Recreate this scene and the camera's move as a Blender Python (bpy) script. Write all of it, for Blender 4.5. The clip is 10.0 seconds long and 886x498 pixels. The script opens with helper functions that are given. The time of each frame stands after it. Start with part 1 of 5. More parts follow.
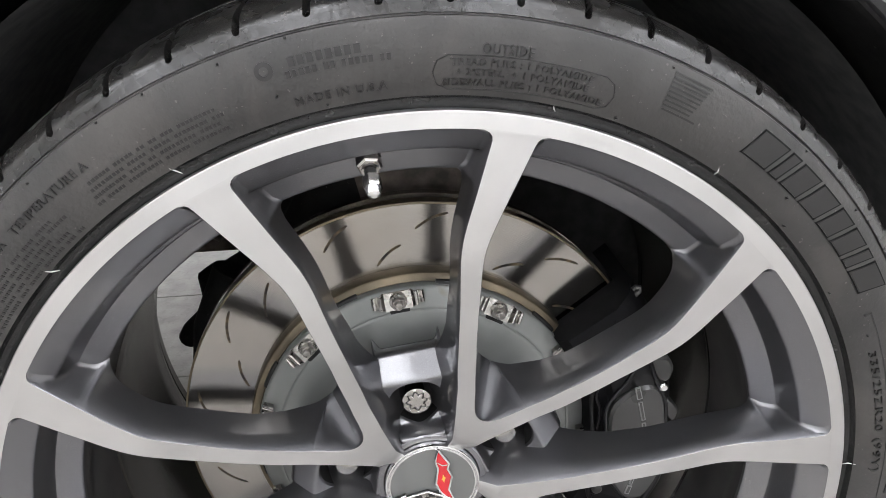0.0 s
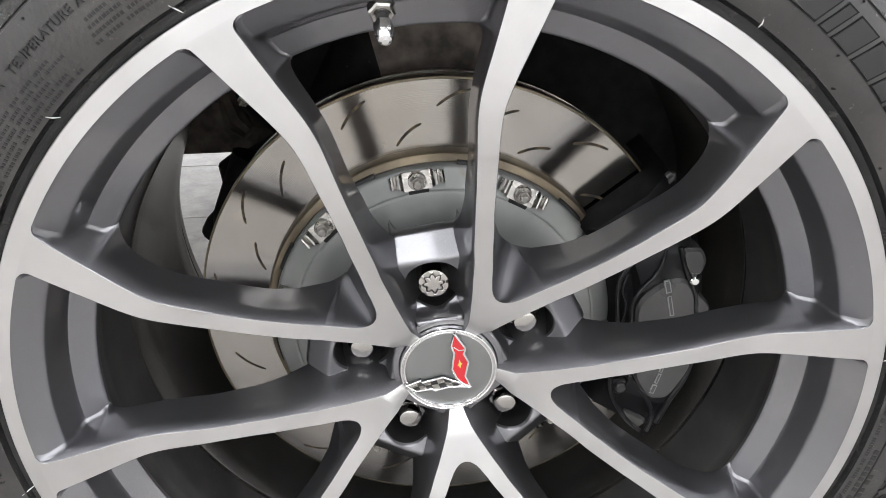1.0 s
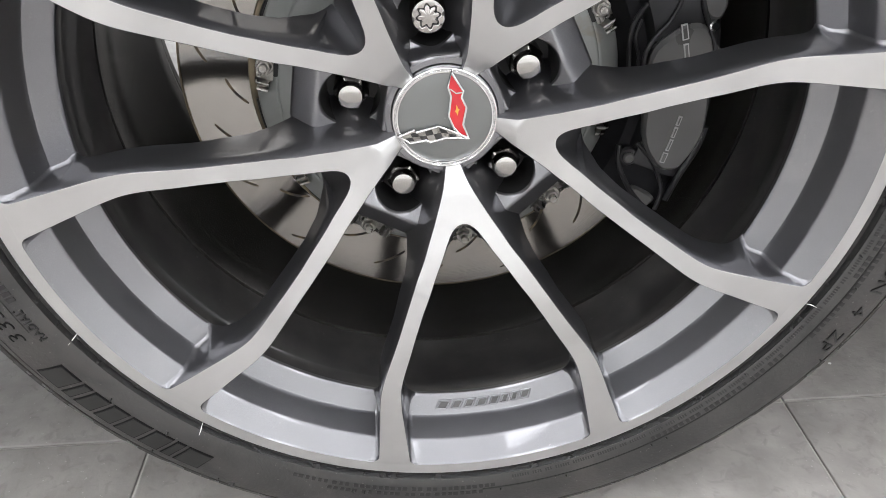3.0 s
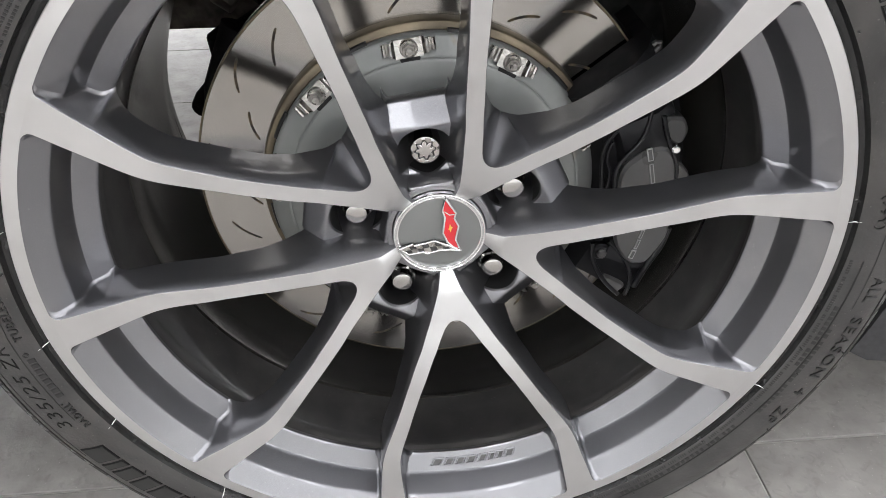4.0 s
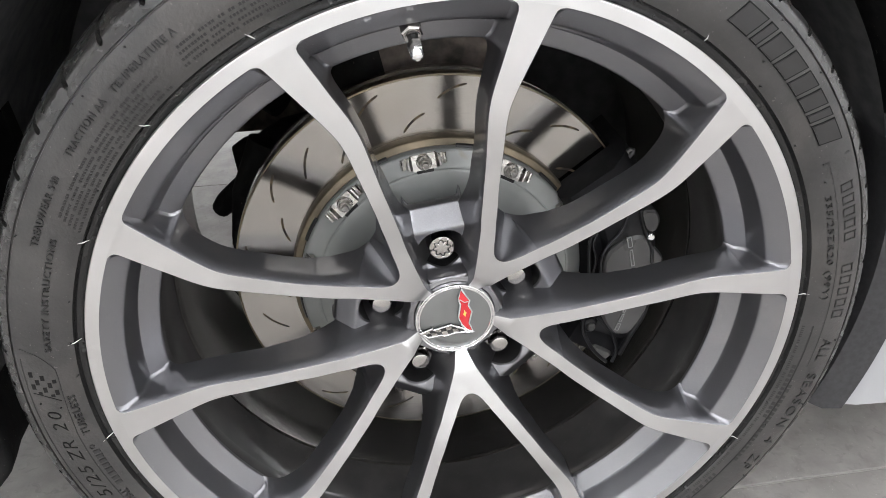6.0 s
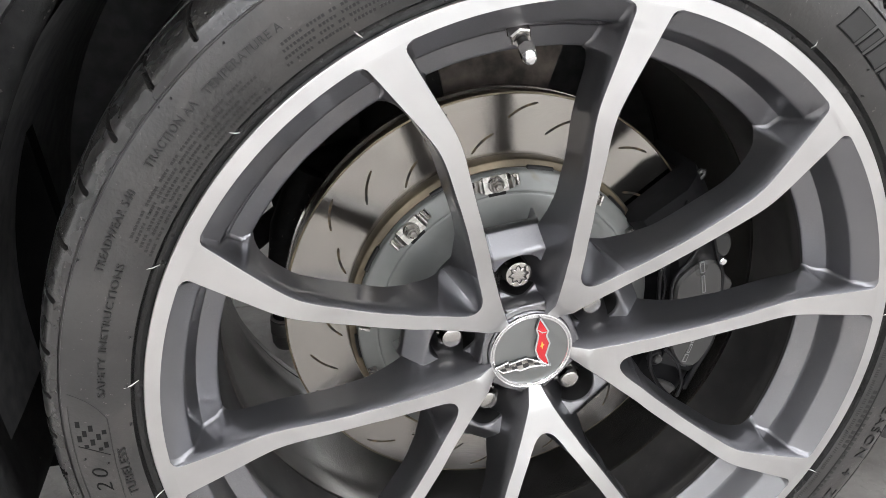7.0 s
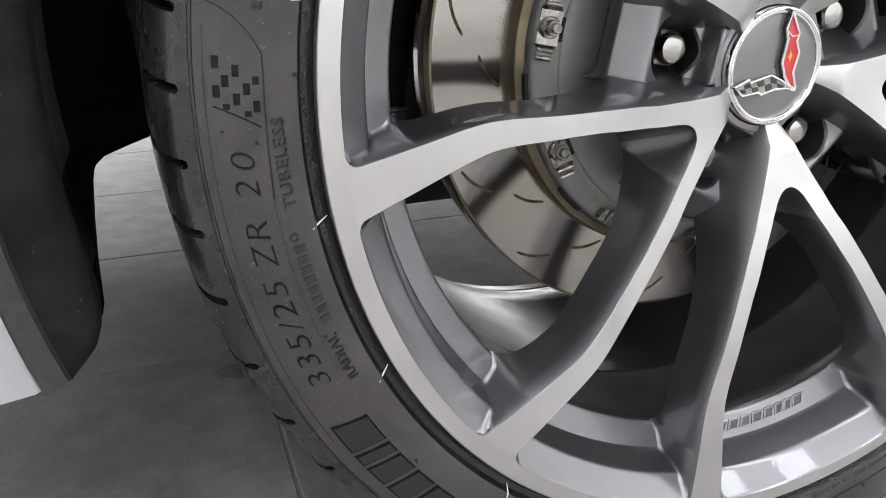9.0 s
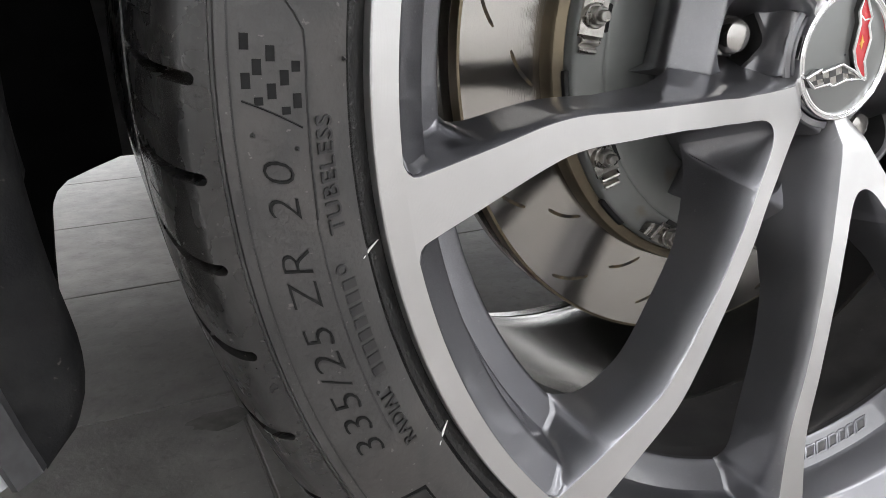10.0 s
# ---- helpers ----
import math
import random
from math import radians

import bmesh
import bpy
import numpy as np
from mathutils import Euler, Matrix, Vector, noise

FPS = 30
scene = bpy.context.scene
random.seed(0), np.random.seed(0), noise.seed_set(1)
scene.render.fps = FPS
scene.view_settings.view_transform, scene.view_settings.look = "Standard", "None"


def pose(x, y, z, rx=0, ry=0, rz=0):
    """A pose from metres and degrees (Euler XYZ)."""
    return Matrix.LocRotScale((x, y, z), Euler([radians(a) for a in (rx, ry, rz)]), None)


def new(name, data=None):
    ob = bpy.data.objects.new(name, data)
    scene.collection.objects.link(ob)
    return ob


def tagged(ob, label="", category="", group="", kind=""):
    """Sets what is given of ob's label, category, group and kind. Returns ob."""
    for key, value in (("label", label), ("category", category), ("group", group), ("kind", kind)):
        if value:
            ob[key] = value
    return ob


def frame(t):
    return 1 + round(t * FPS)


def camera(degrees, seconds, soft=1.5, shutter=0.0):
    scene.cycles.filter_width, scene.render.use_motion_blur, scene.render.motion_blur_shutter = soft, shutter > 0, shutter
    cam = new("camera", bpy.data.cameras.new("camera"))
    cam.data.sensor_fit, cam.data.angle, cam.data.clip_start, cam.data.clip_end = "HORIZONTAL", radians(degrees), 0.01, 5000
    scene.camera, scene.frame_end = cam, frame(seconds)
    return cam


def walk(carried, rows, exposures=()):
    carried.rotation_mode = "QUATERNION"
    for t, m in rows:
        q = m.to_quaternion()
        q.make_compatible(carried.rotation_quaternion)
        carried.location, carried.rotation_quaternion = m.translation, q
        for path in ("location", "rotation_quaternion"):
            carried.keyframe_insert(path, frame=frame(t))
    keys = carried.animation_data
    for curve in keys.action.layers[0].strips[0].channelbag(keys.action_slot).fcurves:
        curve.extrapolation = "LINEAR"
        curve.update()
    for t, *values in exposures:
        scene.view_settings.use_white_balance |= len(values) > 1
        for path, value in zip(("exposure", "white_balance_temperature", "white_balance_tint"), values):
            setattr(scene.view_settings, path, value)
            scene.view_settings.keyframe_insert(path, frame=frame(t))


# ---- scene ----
cam = camera(61.73, 10.0, soft=0.7)
# seconds, eye x, y, z, pitch, roll, yaw
ROWS = [
    (0.0, -0.0322, -0.3730, 0.6807, -22.47, 1.39, -6.55),
    (0.5, -0.0208, -0.3678, 0.6655, -24.79, 1.44, -3.97),
    (1.0, -0.0186, -0.3732, 0.6286, -26.38, 1.50, -3.08),
    (1.5, -0.0229, -0.3828, 0.5794, -28.08, 1.45, -2.85),
    (2.0, -0.0306, -0.3867, 0.5208, -31.13, 1.25, -3.34),
    (2.2, -0.0241, -0.3937, 0.4955, -30.68, 1.27, -3.13),
    (3.3, -0.0238, -0.3935, 0.5279, -33.61, 1.21, -3.74),
    (3.5, -0.0282, -0.3924, 0.5568, -34.36, 1.00, -4.01),
    (4.0, -0.0270, -0.4002, 0.6209, -34.43, 0.84, -4.32),
    (4.5, -0.0307, -0.4151, 0.6374, -34.28, 0.69, -4.68),
    (5.0, -0.0424, -0.4482, 0.6570, -33.84, 0.56, -5.24),
    (5.5, -0.0671, -0.4625, 0.6820, -32.85, 0.30, -6.89),
    (5.7, -0.0741, -0.4583, 0.6840, -31.85, 0.60, -7.60),
    (6.8, -0.1321, -0.4264, 0.6789, -25.45, 0.53, -12.12),
    (7.0, -0.1782, -0.4096, 0.6426, -25.17, -0.06, -13.32),
    (7.5, -0.2647, -0.3572, 0.5004, -22.73, -0.38, -15.39),
    (8.0, -0.3128, -0.3148, 0.4182, -22.06, -0.15, -16.95),
    (8.5, -0.3221, -0.3037, 0.3985, -21.68, 0.15, -18.37),
    (9.0, -0.3295, -0.2968, 0.3861, -21.23, 0.40, -20.26),
    (9.5, -0.3436, -0.2672, 0.3674, -20.73, 0.53, -22.74),
    (10.0, -0.3520, -0.2216, 0.3652, -19.51, 1.14, -25.07),
]
walk(cam, [(t, pose(x, y, z, 90 + pitch, roll, yaw)) for t, x, y, z, pitch, roll, yaw in ROWS],
     [(0.0, -0.03), (0.5, 0.05), (1.0, 0.05), (2.2, -0.05), (4.5, -0.05), (5.5, 0.02), (6.8, 0.10), (7.1, 0.07), (7.7, -0.15), (10.0, -0.22)])

# ---- light ----
LAMP = 8.8
# strengths of two added, unseen windows that brighten floor and barrel
FILL_WINDOW = 21.0
FAR_FILL_WINDOW = 9.0
STRIPS = [(x, y, 0.6, 2.4) for x in (-2.6, -0.8, 1.0, 2.8, 4.3) for y in (-2.6, 0.2, 3.0, 5.6)]
world = bpy.data.worlds.new("showroom_air")
scene.world = world
world.use_nodes = True
world.node_tree.nodes["Background"].inputs[0].default_value = (0.9, 0.95, 1.0, 1)
world.node_tree.nodes["Background"].inputs[1].default_value = 0.6
scene.view_settings.exposure = 0.0

# ---- materials ----


def material(name, color, rough=0.5, metal=0.0, coat=0.0, coat_rough=0.03, spec=0.5):
    m = bpy.data.materials.new(name)
    m.use_nodes = True
    b = m.node_tree.nodes["Principled BSDF"]
    b.inputs["Base Color"].default_value = (*color, 1)
    b.inputs["Roughness"].default_value = rough
    b.inputs["Metallic"].default_value = metal
    b.inputs["Coat Weight"].default_value = coat
    b.inputs["Coat Roughness"].default_value = coat_rough
    b.inputs["Specular IOR Level"].default_value = spec
    return m


def node(m, kind, **inputs):
    n = m.node_tree.nodes.new(kind)
    for key, value in inputs.items():
        n.inputs[key].default_value = value
    return n


def link(m, a, b):
    m.node_tree.links.new(a, b)


def coords(m, which="Object"):
    return node(m, "ShaderNodeTexCoord").outputs[which]


def tint(m, low, high, scale=8.0, detail=6.0, lo=0.35, hi=0.65, which="Object", stretch=None):
    """Colour between low and high by noise; returns the factor."""
    n = node(m, "ShaderNodeTexNoise", Scale=scale, Detail=detail)
    vec = coords(m, which)
    if stretch:
        mp = node(m, "ShaderNodeMapping", Scale=stretch)
        link(m, vec, mp.inputs[0])
        vec = mp.outputs[0]
    link(m, vec, n.inputs["Vector"])
    r = node(m, "ShaderNodeValToRGB")
    r.color_ramp.elements[0].position, r.color_ramp.elements[1].position = lo, hi
    r.color_ramp.elements[0].color, r.color_ramp.elements[1].color = (*low, 1), (*high, 1)
    link(m, n.outputs["Fac"], r.inputs["Fac"])
    link(m, r.outputs["Color"], m.node_tree.nodes["Principled BSDF"].inputs["Base Color"])
    return n.outputs["Fac"]


def rough_noise(m, lo, hi, scale=30.0, which="Object"):
    n = node(m, "ShaderNodeTexNoise", Scale=scale, Detail=5.0)
    link(m, coords(m, which), n.inputs["Vector"])
    r = node(m, "ShaderNodeMapRange")
    r.inputs["From Min"].default_value, r.inputs["From Max"].default_value = 0.3, 0.7
    r.inputs["To Min"].default_value, r.inputs["To Max"].default_value = lo, hi
    link(m, n.outputs["Fac"], r.inputs["Value"])
    link(m, r.outputs["Result"], m.node_tree.nodes["Principled BSDF"].inputs["Roughness"])


def bump(m, scale, strength, distance=0.001, detail=4.0):
    n = node(m, "ShaderNodeTexNoise", Scale=scale, Detail=detail)
    link(m, coords(m), n.inputs["Vector"])
    b = node(m, "ShaderNodeBump", Strength=strength, Distance=distance)
    link(m, n.outputs["Fac"], b.inputs["Height"])
    link(m, b.outputs["Normal"], m.node_tree.nodes["Principled BSDF"].inputs["Normal"])


def lathe_lines(m, scale, strength, distance, center_z):
    """Fine circles of a turned surface round the axle."""
    mp = node(m, "ShaderNodeMapping", Location=(0, 0, -center_z), Scale=(1, 0, 1))
    link(m, coords(m), mp.inputs[0])
    length = node(m, "ShaderNodeVectorMath")
    length.operation = "LENGTH"
    link(m, mp.outputs[0], length.inputs[0])
    n = node(m, "ShaderNodeTexNoise", Scale=scale, Detail=3.0)
    n.noise_dimensions = "1D"
    link(m, length.outputs["Value"], n.inputs["W"])
    b = node(m, "ShaderNodeBump", Strength=strength, Distance=distance)
    link(m, n.outputs["Fac"], b.inputs["Height"])
    link(m, b.outputs["Normal"], m.node_tree.nodes["Principled BSDF"].inputs["Normal"])


def specks(m, scale, lo, hi, amount, color, twist=0.0):
    """Dust or smears of one colour over the base colour, where a noise passes lo to hi."""
    n = node(m, "ShaderNodeTexNoise", Scale=scale, Detail=9.0 if scale < 100 else 2.0, Distortion=twist)
    link(m, coords(m), n.inputs["Vector"])
    r = node(m, "ShaderNodeMapRange")
    r.inputs["From Min"].default_value, r.inputs["From Max"].default_value, r.inputs["To Max"].default_value = lo, hi, amount
    link(m, n.outputs["Fac"], r.inputs["Value"])
    mix = node(m, "ShaderNodeMix")
    mix.data_type = "RGBA"
    base = m.node_tree.nodes["Principled BSDF"].inputs["Base Color"]
    link(m, r.outputs["Result"], mix.inputs[0])
    link(m, base.links[0].from_socket, mix.inputs[6])
    mix.inputs[7].default_value = (*color, 1)
    link(m, mix.outputs[2], base)


HUB = 0.328          # height of the axle
TURN = -7.5          # the wheel's turn: first lug, clockwise from straight up

machined = material("machined_aluminium", (0.78, 0.77, 0.76), 0.34, 1.0)
tint(machined, (0.57, 0.566, 0.562), (0.65, 0.644, 0.64), 14)
lathe_lines(machined, 5000, 0.25, 0.0002, HUB)
shine = machined.node_tree.nodes["Principled BSDF"]
shine.inputs["Anisotropic"].default_value = 0.45
shine.inputs["Anisotropic Rotation"].default_value = 0.25
turned_tangent = node(machined, "ShaderNodeTangent")
turned_tangent.direction_type, turned_tangent.axis = "RADIAL", "Y"
link(machined, turned_tangent.outputs[0], shine.inputs["Tangent"])
grey_paint = material("grey_metallic_paint", (0.14, 0.142, 0.158), 0.44, 1.0, 1.0, 0.02)
tint(grey_paint, (0.183, 0.182, 0.192), (0.260, 0.259, 0.273), 2600, 2)
rough_noise(grey_paint, 0.41, 0.48, 30)
specks(grey_paint, 560.0, 0.70, 0.74, 0.45, (0.46, 0.45, 0.44))
specks(grey_paint, 9.0, 0.54, 0.66, 0.16, (0.42, 0.40, 0.385), 1.0)
clear = grey_paint.node_tree.nodes["Principled BSDF"]
clear.inputs["Specular Tint"].default_value = (0.25, 0.25, 0.28, 1)
clear.inputs["Coat IOR"].default_value = 1.65
peel = node(grey_paint, "ShaderNodeTexNoise", Scale=420.0, Detail=2.0)
link(grey_paint, coords(grey_paint), peel.inputs["Vector"])
ripple = node(grey_paint, "ShaderNodeBump", Strength=0.05, Distance=0.0004)
link(grey_paint, peel.outputs["Fac"], ripple.inputs["Height"])
link(grey_paint, ripple.outputs["Normal"], clear.inputs["Coat Normal"])
barrel_paint = material("barrel_metal", (0.45, 0.43, 0.4), 0.2, 0.9, 0.0)
tint(barrel_paint, (0.25, 0.238, 0.223), (0.33, 0.316, 0.297), 12)
bump(barrel_paint, 900, 0.1, 0.0002)
turned = barrel_paint.node_tree.nodes["Principled BSDF"]
turned.inputs["Anisotropic"].default_value = 0.7
turned.inputs["Anisotropic Rotation"].default_value = 0.25
barrel_tangent = node(barrel_paint, "ShaderNodeTangent")
barrel_tangent.direction_type, barrel_tangent.axis = "RADIAL", "Y"
link(barrel_paint, barrel_tangent.outputs[0], turned.inputs["Tangent"])
# the barrel's front band: its shade is put into this dark colour
barrel_shade = material("barrel_shade_paint", (0.03, 0.029, 0.029), 0.4, 0.0, 0.6, 0.08)
tint(barrel_shade, (0.033, 0.0315, 0.0315), (0.057, 0.0545, 0.052), 40)
specks(barrel_shade, 240.0, 0.70, 0.75, 0.5, (0.10, 0.095, 0.09))
chrome = material("chrome", (0.85, 0.85, 0.85), 0.08, 1.0)
rough_noise(chrome, 0.05, 0.16, 60)
nut_metal = material("nut_metal", (0.47, 0.455, 0.435), 0.1, 1.0)
rough_noise(nut_metal, 0.12, 0.24, 120)
# black of the valve parts, also shade coloured into bores and gaps
shade_and_stem_black = material("shade_and_stem_black", (0.009, 0.009, 0.009), 0.5, 0.0)
rough_noise(shade_and_stem_black, 0.45, 0.6, 60)
cap_grey = material("cap_grey", (0.2, 0.205, 0.2), 0.35, 0.6, 0.6, 0.05)
flag_red = material("flag_red", (0.55, 0.012, 0.02), 0.25, 0.0, 1.0, 0.03)
flag_black = material("flag_black", (0.012, 0.012, 0.012), 0.3, 0.0, 1.0, 0.03)
flag_gold = material("flag_gold", (0.75, 0.38, 0.05), 0.3, 0.2, 1.0)
rubber = material("tyre_rubber", (0.03, 0.029, 0.028), 0.5, spec=0.6)
tint(rubber, (0.016, 0.0157, 0.0155), (0.048, 0.0455, 0.043), 17, 12, 0.3, 0.72)
rough_noise(rubber, 0.32, 0.52, 45)
bump(rubber, 420, 0.45, 0.0006, 10)
specks(rubber, 15.0, 0.52, 0.62, 0.4, (0.060, 0.054, 0.049), 1.2)
specks(rubber, 420.0, 0.70, 0.74, 0.5, (0.16, 0.15, 0.14))
shoulder_rubber = material("shoulder_rubber", (0.02, 0.02, 0.02), 0.3, spec=0.6)
tint(shoulder_rubber, (0.010, 0.0098, 0.0096), (0.027, 0.0255, 0.024), 22, 12, 0.3, 0.72)
rough_noise(shoulder_rubber, 0.16, 0.36, 60)
bump(shoulder_rubber, 160, 0.35, 0.0012, 8)
specks(shoulder_rubber, 420.0, 0.70, 0.74, 0.5, (0.16, 0.15, 0.14))
# darker than the sidewall: relief shading is put into the letters' colour
letter_shade_rubber = material("letter_shade_rubber", (0.0125, 0.0123, 0.012), 0.34)
rough_noise(letter_shade_rubber, 0.3, 0.46, 80)
# near-black, painting the shadow edges of strokes, outlines and moulded squares
relief_shade_rubber = material("relief_shade_rubber", (0.005, 0.005, 0.005), 0.6, spec=0.2)
rough_noise(relief_shade_rubber, 0.4, 0.6, 80)
bead_rubber = material("bead_rubber", (0.012, 0.012, 0.012), 0.22)
tint(bead_rubber, (0.008, 0.008, 0.008), (0.026, 0.025, 0.024), 90, 8, 0.5, 0.8)
bump(bead_rubber, 500, 0.6, 0.0008, 6)
scuff = material("scuffed_metal", (0.75, 0.74, 0.72), 0.5, 0.3)
disc_metal = material("brushed_disc", (0.62, 0.59, 0.55), 0.15, 1.0)
tint(disc_metal, (0.272, 0.259, 0.241), (0.365, 0.348, 0.326), 10)
b = disc_metal.node_tree.nodes["Principled BSDF"]
b.inputs["Anisotropic"].default_value = 0.65
b.inputs["Anisotropic Rotation"].default_value = 0.25
tangent = node(disc_metal, "ShaderNodeTangent")
tangent.direction_type, tangent.axis = "RADIAL", "Y"
link(disc_metal, tangent.outputs[0], b.inputs["Tangent"])
lathe_lines(disc_metal, 1700, 0.16, 0.0002, HUB)
slot_dirt = material("slot_dirt", (0.07, 0.055, 0.035), 0.7)
tint(slot_dirt, (0.012, 0.010, 0.008), (0.13, 0.095, 0.05), 130, 6, 0.42, 0.7)
hat_zinc = material("hat_zinc", (0.25, 0.255, 0.25), 0.42, 0.35)
tint(hat_zinc, (0.200, 0.206, 0.199), (0.272, 0.278, 0.269), 18, 10)
rough_noise(hat_zinc, 0.36, 0.5, 40)
rust_gold = material("rusty_gold", (0.3, 0.22, 0.11), 0.45, 0.7)
tint(rust_gold, (0.11, 0.092, 0.066), (0.25, 0.205, 0.14), 25)
dust_brown = material("dusty_casting", (0.16, 0.13, 0.11), 0.6, 0.3)
tint(dust_brown, (0.05, 0.042, 0.036), (0.2, 0.165, 0.14), 55, 8, 0.35, 0.65)
steel = material("bright_steel", (0.36, 0.345, 0.32), 0.28, 1.0)
tint(steel, (0.27, 0.258, 0.24), (0.43, 0.415, 0.388), 220, 4)
rough_noise(steel, 0.2, 0.4, 90)
caliper_black = material("caliper_black", (0.010, 0.010, 0.011), 0.35, 0.0, 0.35, 0.06, 0.25)
cast_alloy = material("cast_alloy", (0.34, 0.32, 0.30), 0.5, 0.4)
tint(cast_alloy, (0.22, 0.205, 0.19), (0.40, 0.38, 0.36), 120, 8)
caliper_cast = material("caliper_casting", (0.009, 0.009, 0.010), 0.6, 0.0, 0.0, spec=0.12)
rough_noise(caliper_cast, 0.5, 0.7, 60)
caliper_grey = material("caliper_grey", (0.075, 0.074, 0.072), 0.36, 0.2, 0.25, 0.08, 0.35)
rough_noise(caliper_grey, 0.26, 0.42, 60)
mark_white = material("mark_white", (0.3, 0.3, 0.295), 0.4)
body_white = material("white_car_paint", (0.35, 0.354, 0.36), 0.3, 0.0, 0.8, 0.05)
plastic_black = material("black_plastic", (0.02, 0.02, 0.021), 0.7, spec=0.1)
tint(plastic_black, (0.008, 0.008, 0.0085), (0.016, 0.016, 0.016), 90)
bump(plastic_black, 900, 0.3, 0.0005)
specks(plastic_black, 260.0, 0.70, 0.75, 0.6, (0.12, 0.11, 0.10))
specks(plastic_black, 22.0, 0.5, 0.7, 0.3, (0.022, 0.020, 0.019), 0.8)
trim_grey = material("dark_grey_trim", (0.045, 0.045, 0.047), 0.5)
tint(trim_grey, (0.022, 0.022, 0.023), (0.034, 0.034, 0.036), 200)
liner_felt = material("liner_felt", (0.01, 0.01, 0.011), 0.9, spec=0.2)
tint(liner_felt, (0.064, 0.064, 0.066), (0.098, 0.097, 0.097), 60)
# near-black colour that paints in the shade of the deep arch hollow
cavity_shade = material("cavity_shade_black", (0.004, 0.004, 0.004), 0.95, spec=0.05)
tint(cavity_shade, (0.003, 0.003, 0.003), (0.006, 0.006, 0.006), 80)
specks(hat_zinc, 35.0, 0.62, 0.72, 0.5, (0.2, 0.15, 0.10), 0.5)
specks(disc_metal, 8.0, 0.5, 0.7, 0.3, (0.42, 0.38, 0.33), 0.6)
tile = material("porcelain_tile", (0.33, 0.325, 0.315), 0.3)
tint(tile, (0.24, 0.226, 0.213), (0.36, 0.341, 0.322), 26, 12, 0.3, 0.7)
bump(tile, 160, 0.6, 0.0008, 8)
rough_noise(tile, 0.34, 0.46, 40)
specks(tile, 4.0, 0.42, 0.66, 0.45, (0.235, 0.22, 0.206), 0.8)
specks(tile, 75.0, 0.54, 0.70, 0.5, (0.19, 0.178, 0.167), 1.0)
specks(tile, 340.0, 0.70, 0.76, 0.5, (0.5, 0.48, 0.45))
# each tile shows another stretch of the stone
for n in [n for n in tile.node_tree.nodes if n.type == "TEX_COORD"]:
    ends = [k.to_socket for k in n.outputs["Object"].links]
    shift = node(tile, "ShaderNodeVectorMath")
    shift.operation = "MULTIPLY_ADD"
    shift.inputs[1].default_value = (31.0, 17.0, 5.0)
    info = node(tile, "ShaderNodeObjectInfo")
    link(tile, info.outputs["Random"], shift.inputs[0])
    link(tile, n.outputs["Object"], shift.inputs[2])
    for end in ends:
        link(tile, shift.outputs[0], end)
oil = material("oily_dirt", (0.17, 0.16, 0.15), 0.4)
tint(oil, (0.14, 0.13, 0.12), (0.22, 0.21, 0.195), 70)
grout = material("grout", (0.46, 0.44, 0.41), 0.8)
wall_white = material("wall_white", (0.78, 0.78, 0.77), 0.7)
tint(wall_white, (0.74, 0.74, 0.73), (0.8, 0.8, 0.79), 3)
glow = bpy.data.materials.new("lamp_glow")
glow.use_nodes = True
glow.node_tree.nodes.remove(glow.node_tree.nodes["Principled BSDF"])
emit = node(glow, "ShaderNodeEmission", Color=(0.97, 0.985, 1.04, 1), Strength=LAMP)
link(glow, emit.outputs[0], glow.node_tree.nodes["Material Output"].inputs[0])

# ---- building tools ----


def thing(name, label, category, at=(0, 0, 0), group="", kind=""):
    ob = new(name)
    ob.location = at
    ob.empty_display_size = 0.05
    return tagged(ob, label, category, group, kind)


def part(name, bm, mat, parent=None, label="", sharp=35, inward=False):
    """One mesh object from a bmesh, under a thing or a part; mat is a material or a list; inward for a shell seen from within."""
    me = bpy.data.meshes.new(name)
    bmesh.ops.recalc_face_normals(bm, faces=bm.faces)
    if inward:
        bmesh.ops.reverse_faces(bm, faces=bm.faces)
    bm.to_mesh(me)
    bm.free()
    for m in mat if isinstance(mat, (list, tuple)) else [mat]:
        me.materials.append(m)
    me.shade_smooth()
    me.set_sharp_from_angle(angle=radians(sharp))
    ob = new(name, me)
    if parent:
        under(ob, parent)
    if label:
        ob["label"] = label
    return ob


def under(ob, parent):
    ob.parent = parent
    ob.matrix_parent_inverse = Matrix.Translation(-parent.location) if parent.type == "EMPTY" else Matrix()


def polar(R, a, y):
    """A point at radius R from the axle, a degrees clockwise from straight up, y in from the rim's face."""
    return Vector((R * math.sin(radians(a)), y, HUB + R * math.cos(radians(a))))


def axle_turn(a):
    return Matrix.Translation((0, 0, HUB)) @ Matrix.Rotation(radians(a), 4, "Y") @ Matrix.Translation((0, 0, -HUB))


def again(ob, m):
    """Another object on the same mesh, beside the first, with its children."""
    o = ob.copy()
    scene.collection.objects.link(o)
    o.parent = ob.parent
    o.matrix_parent_inverse = ob.matrix_parent_inverse
    o.matrix_basis = m
    for c in ob.children:
        k = c.copy()
        scene.collection.objects.link(k)
        k.parent = o
        k.matrix_parent_inverse = c.matrix_parent_inverse
    return o


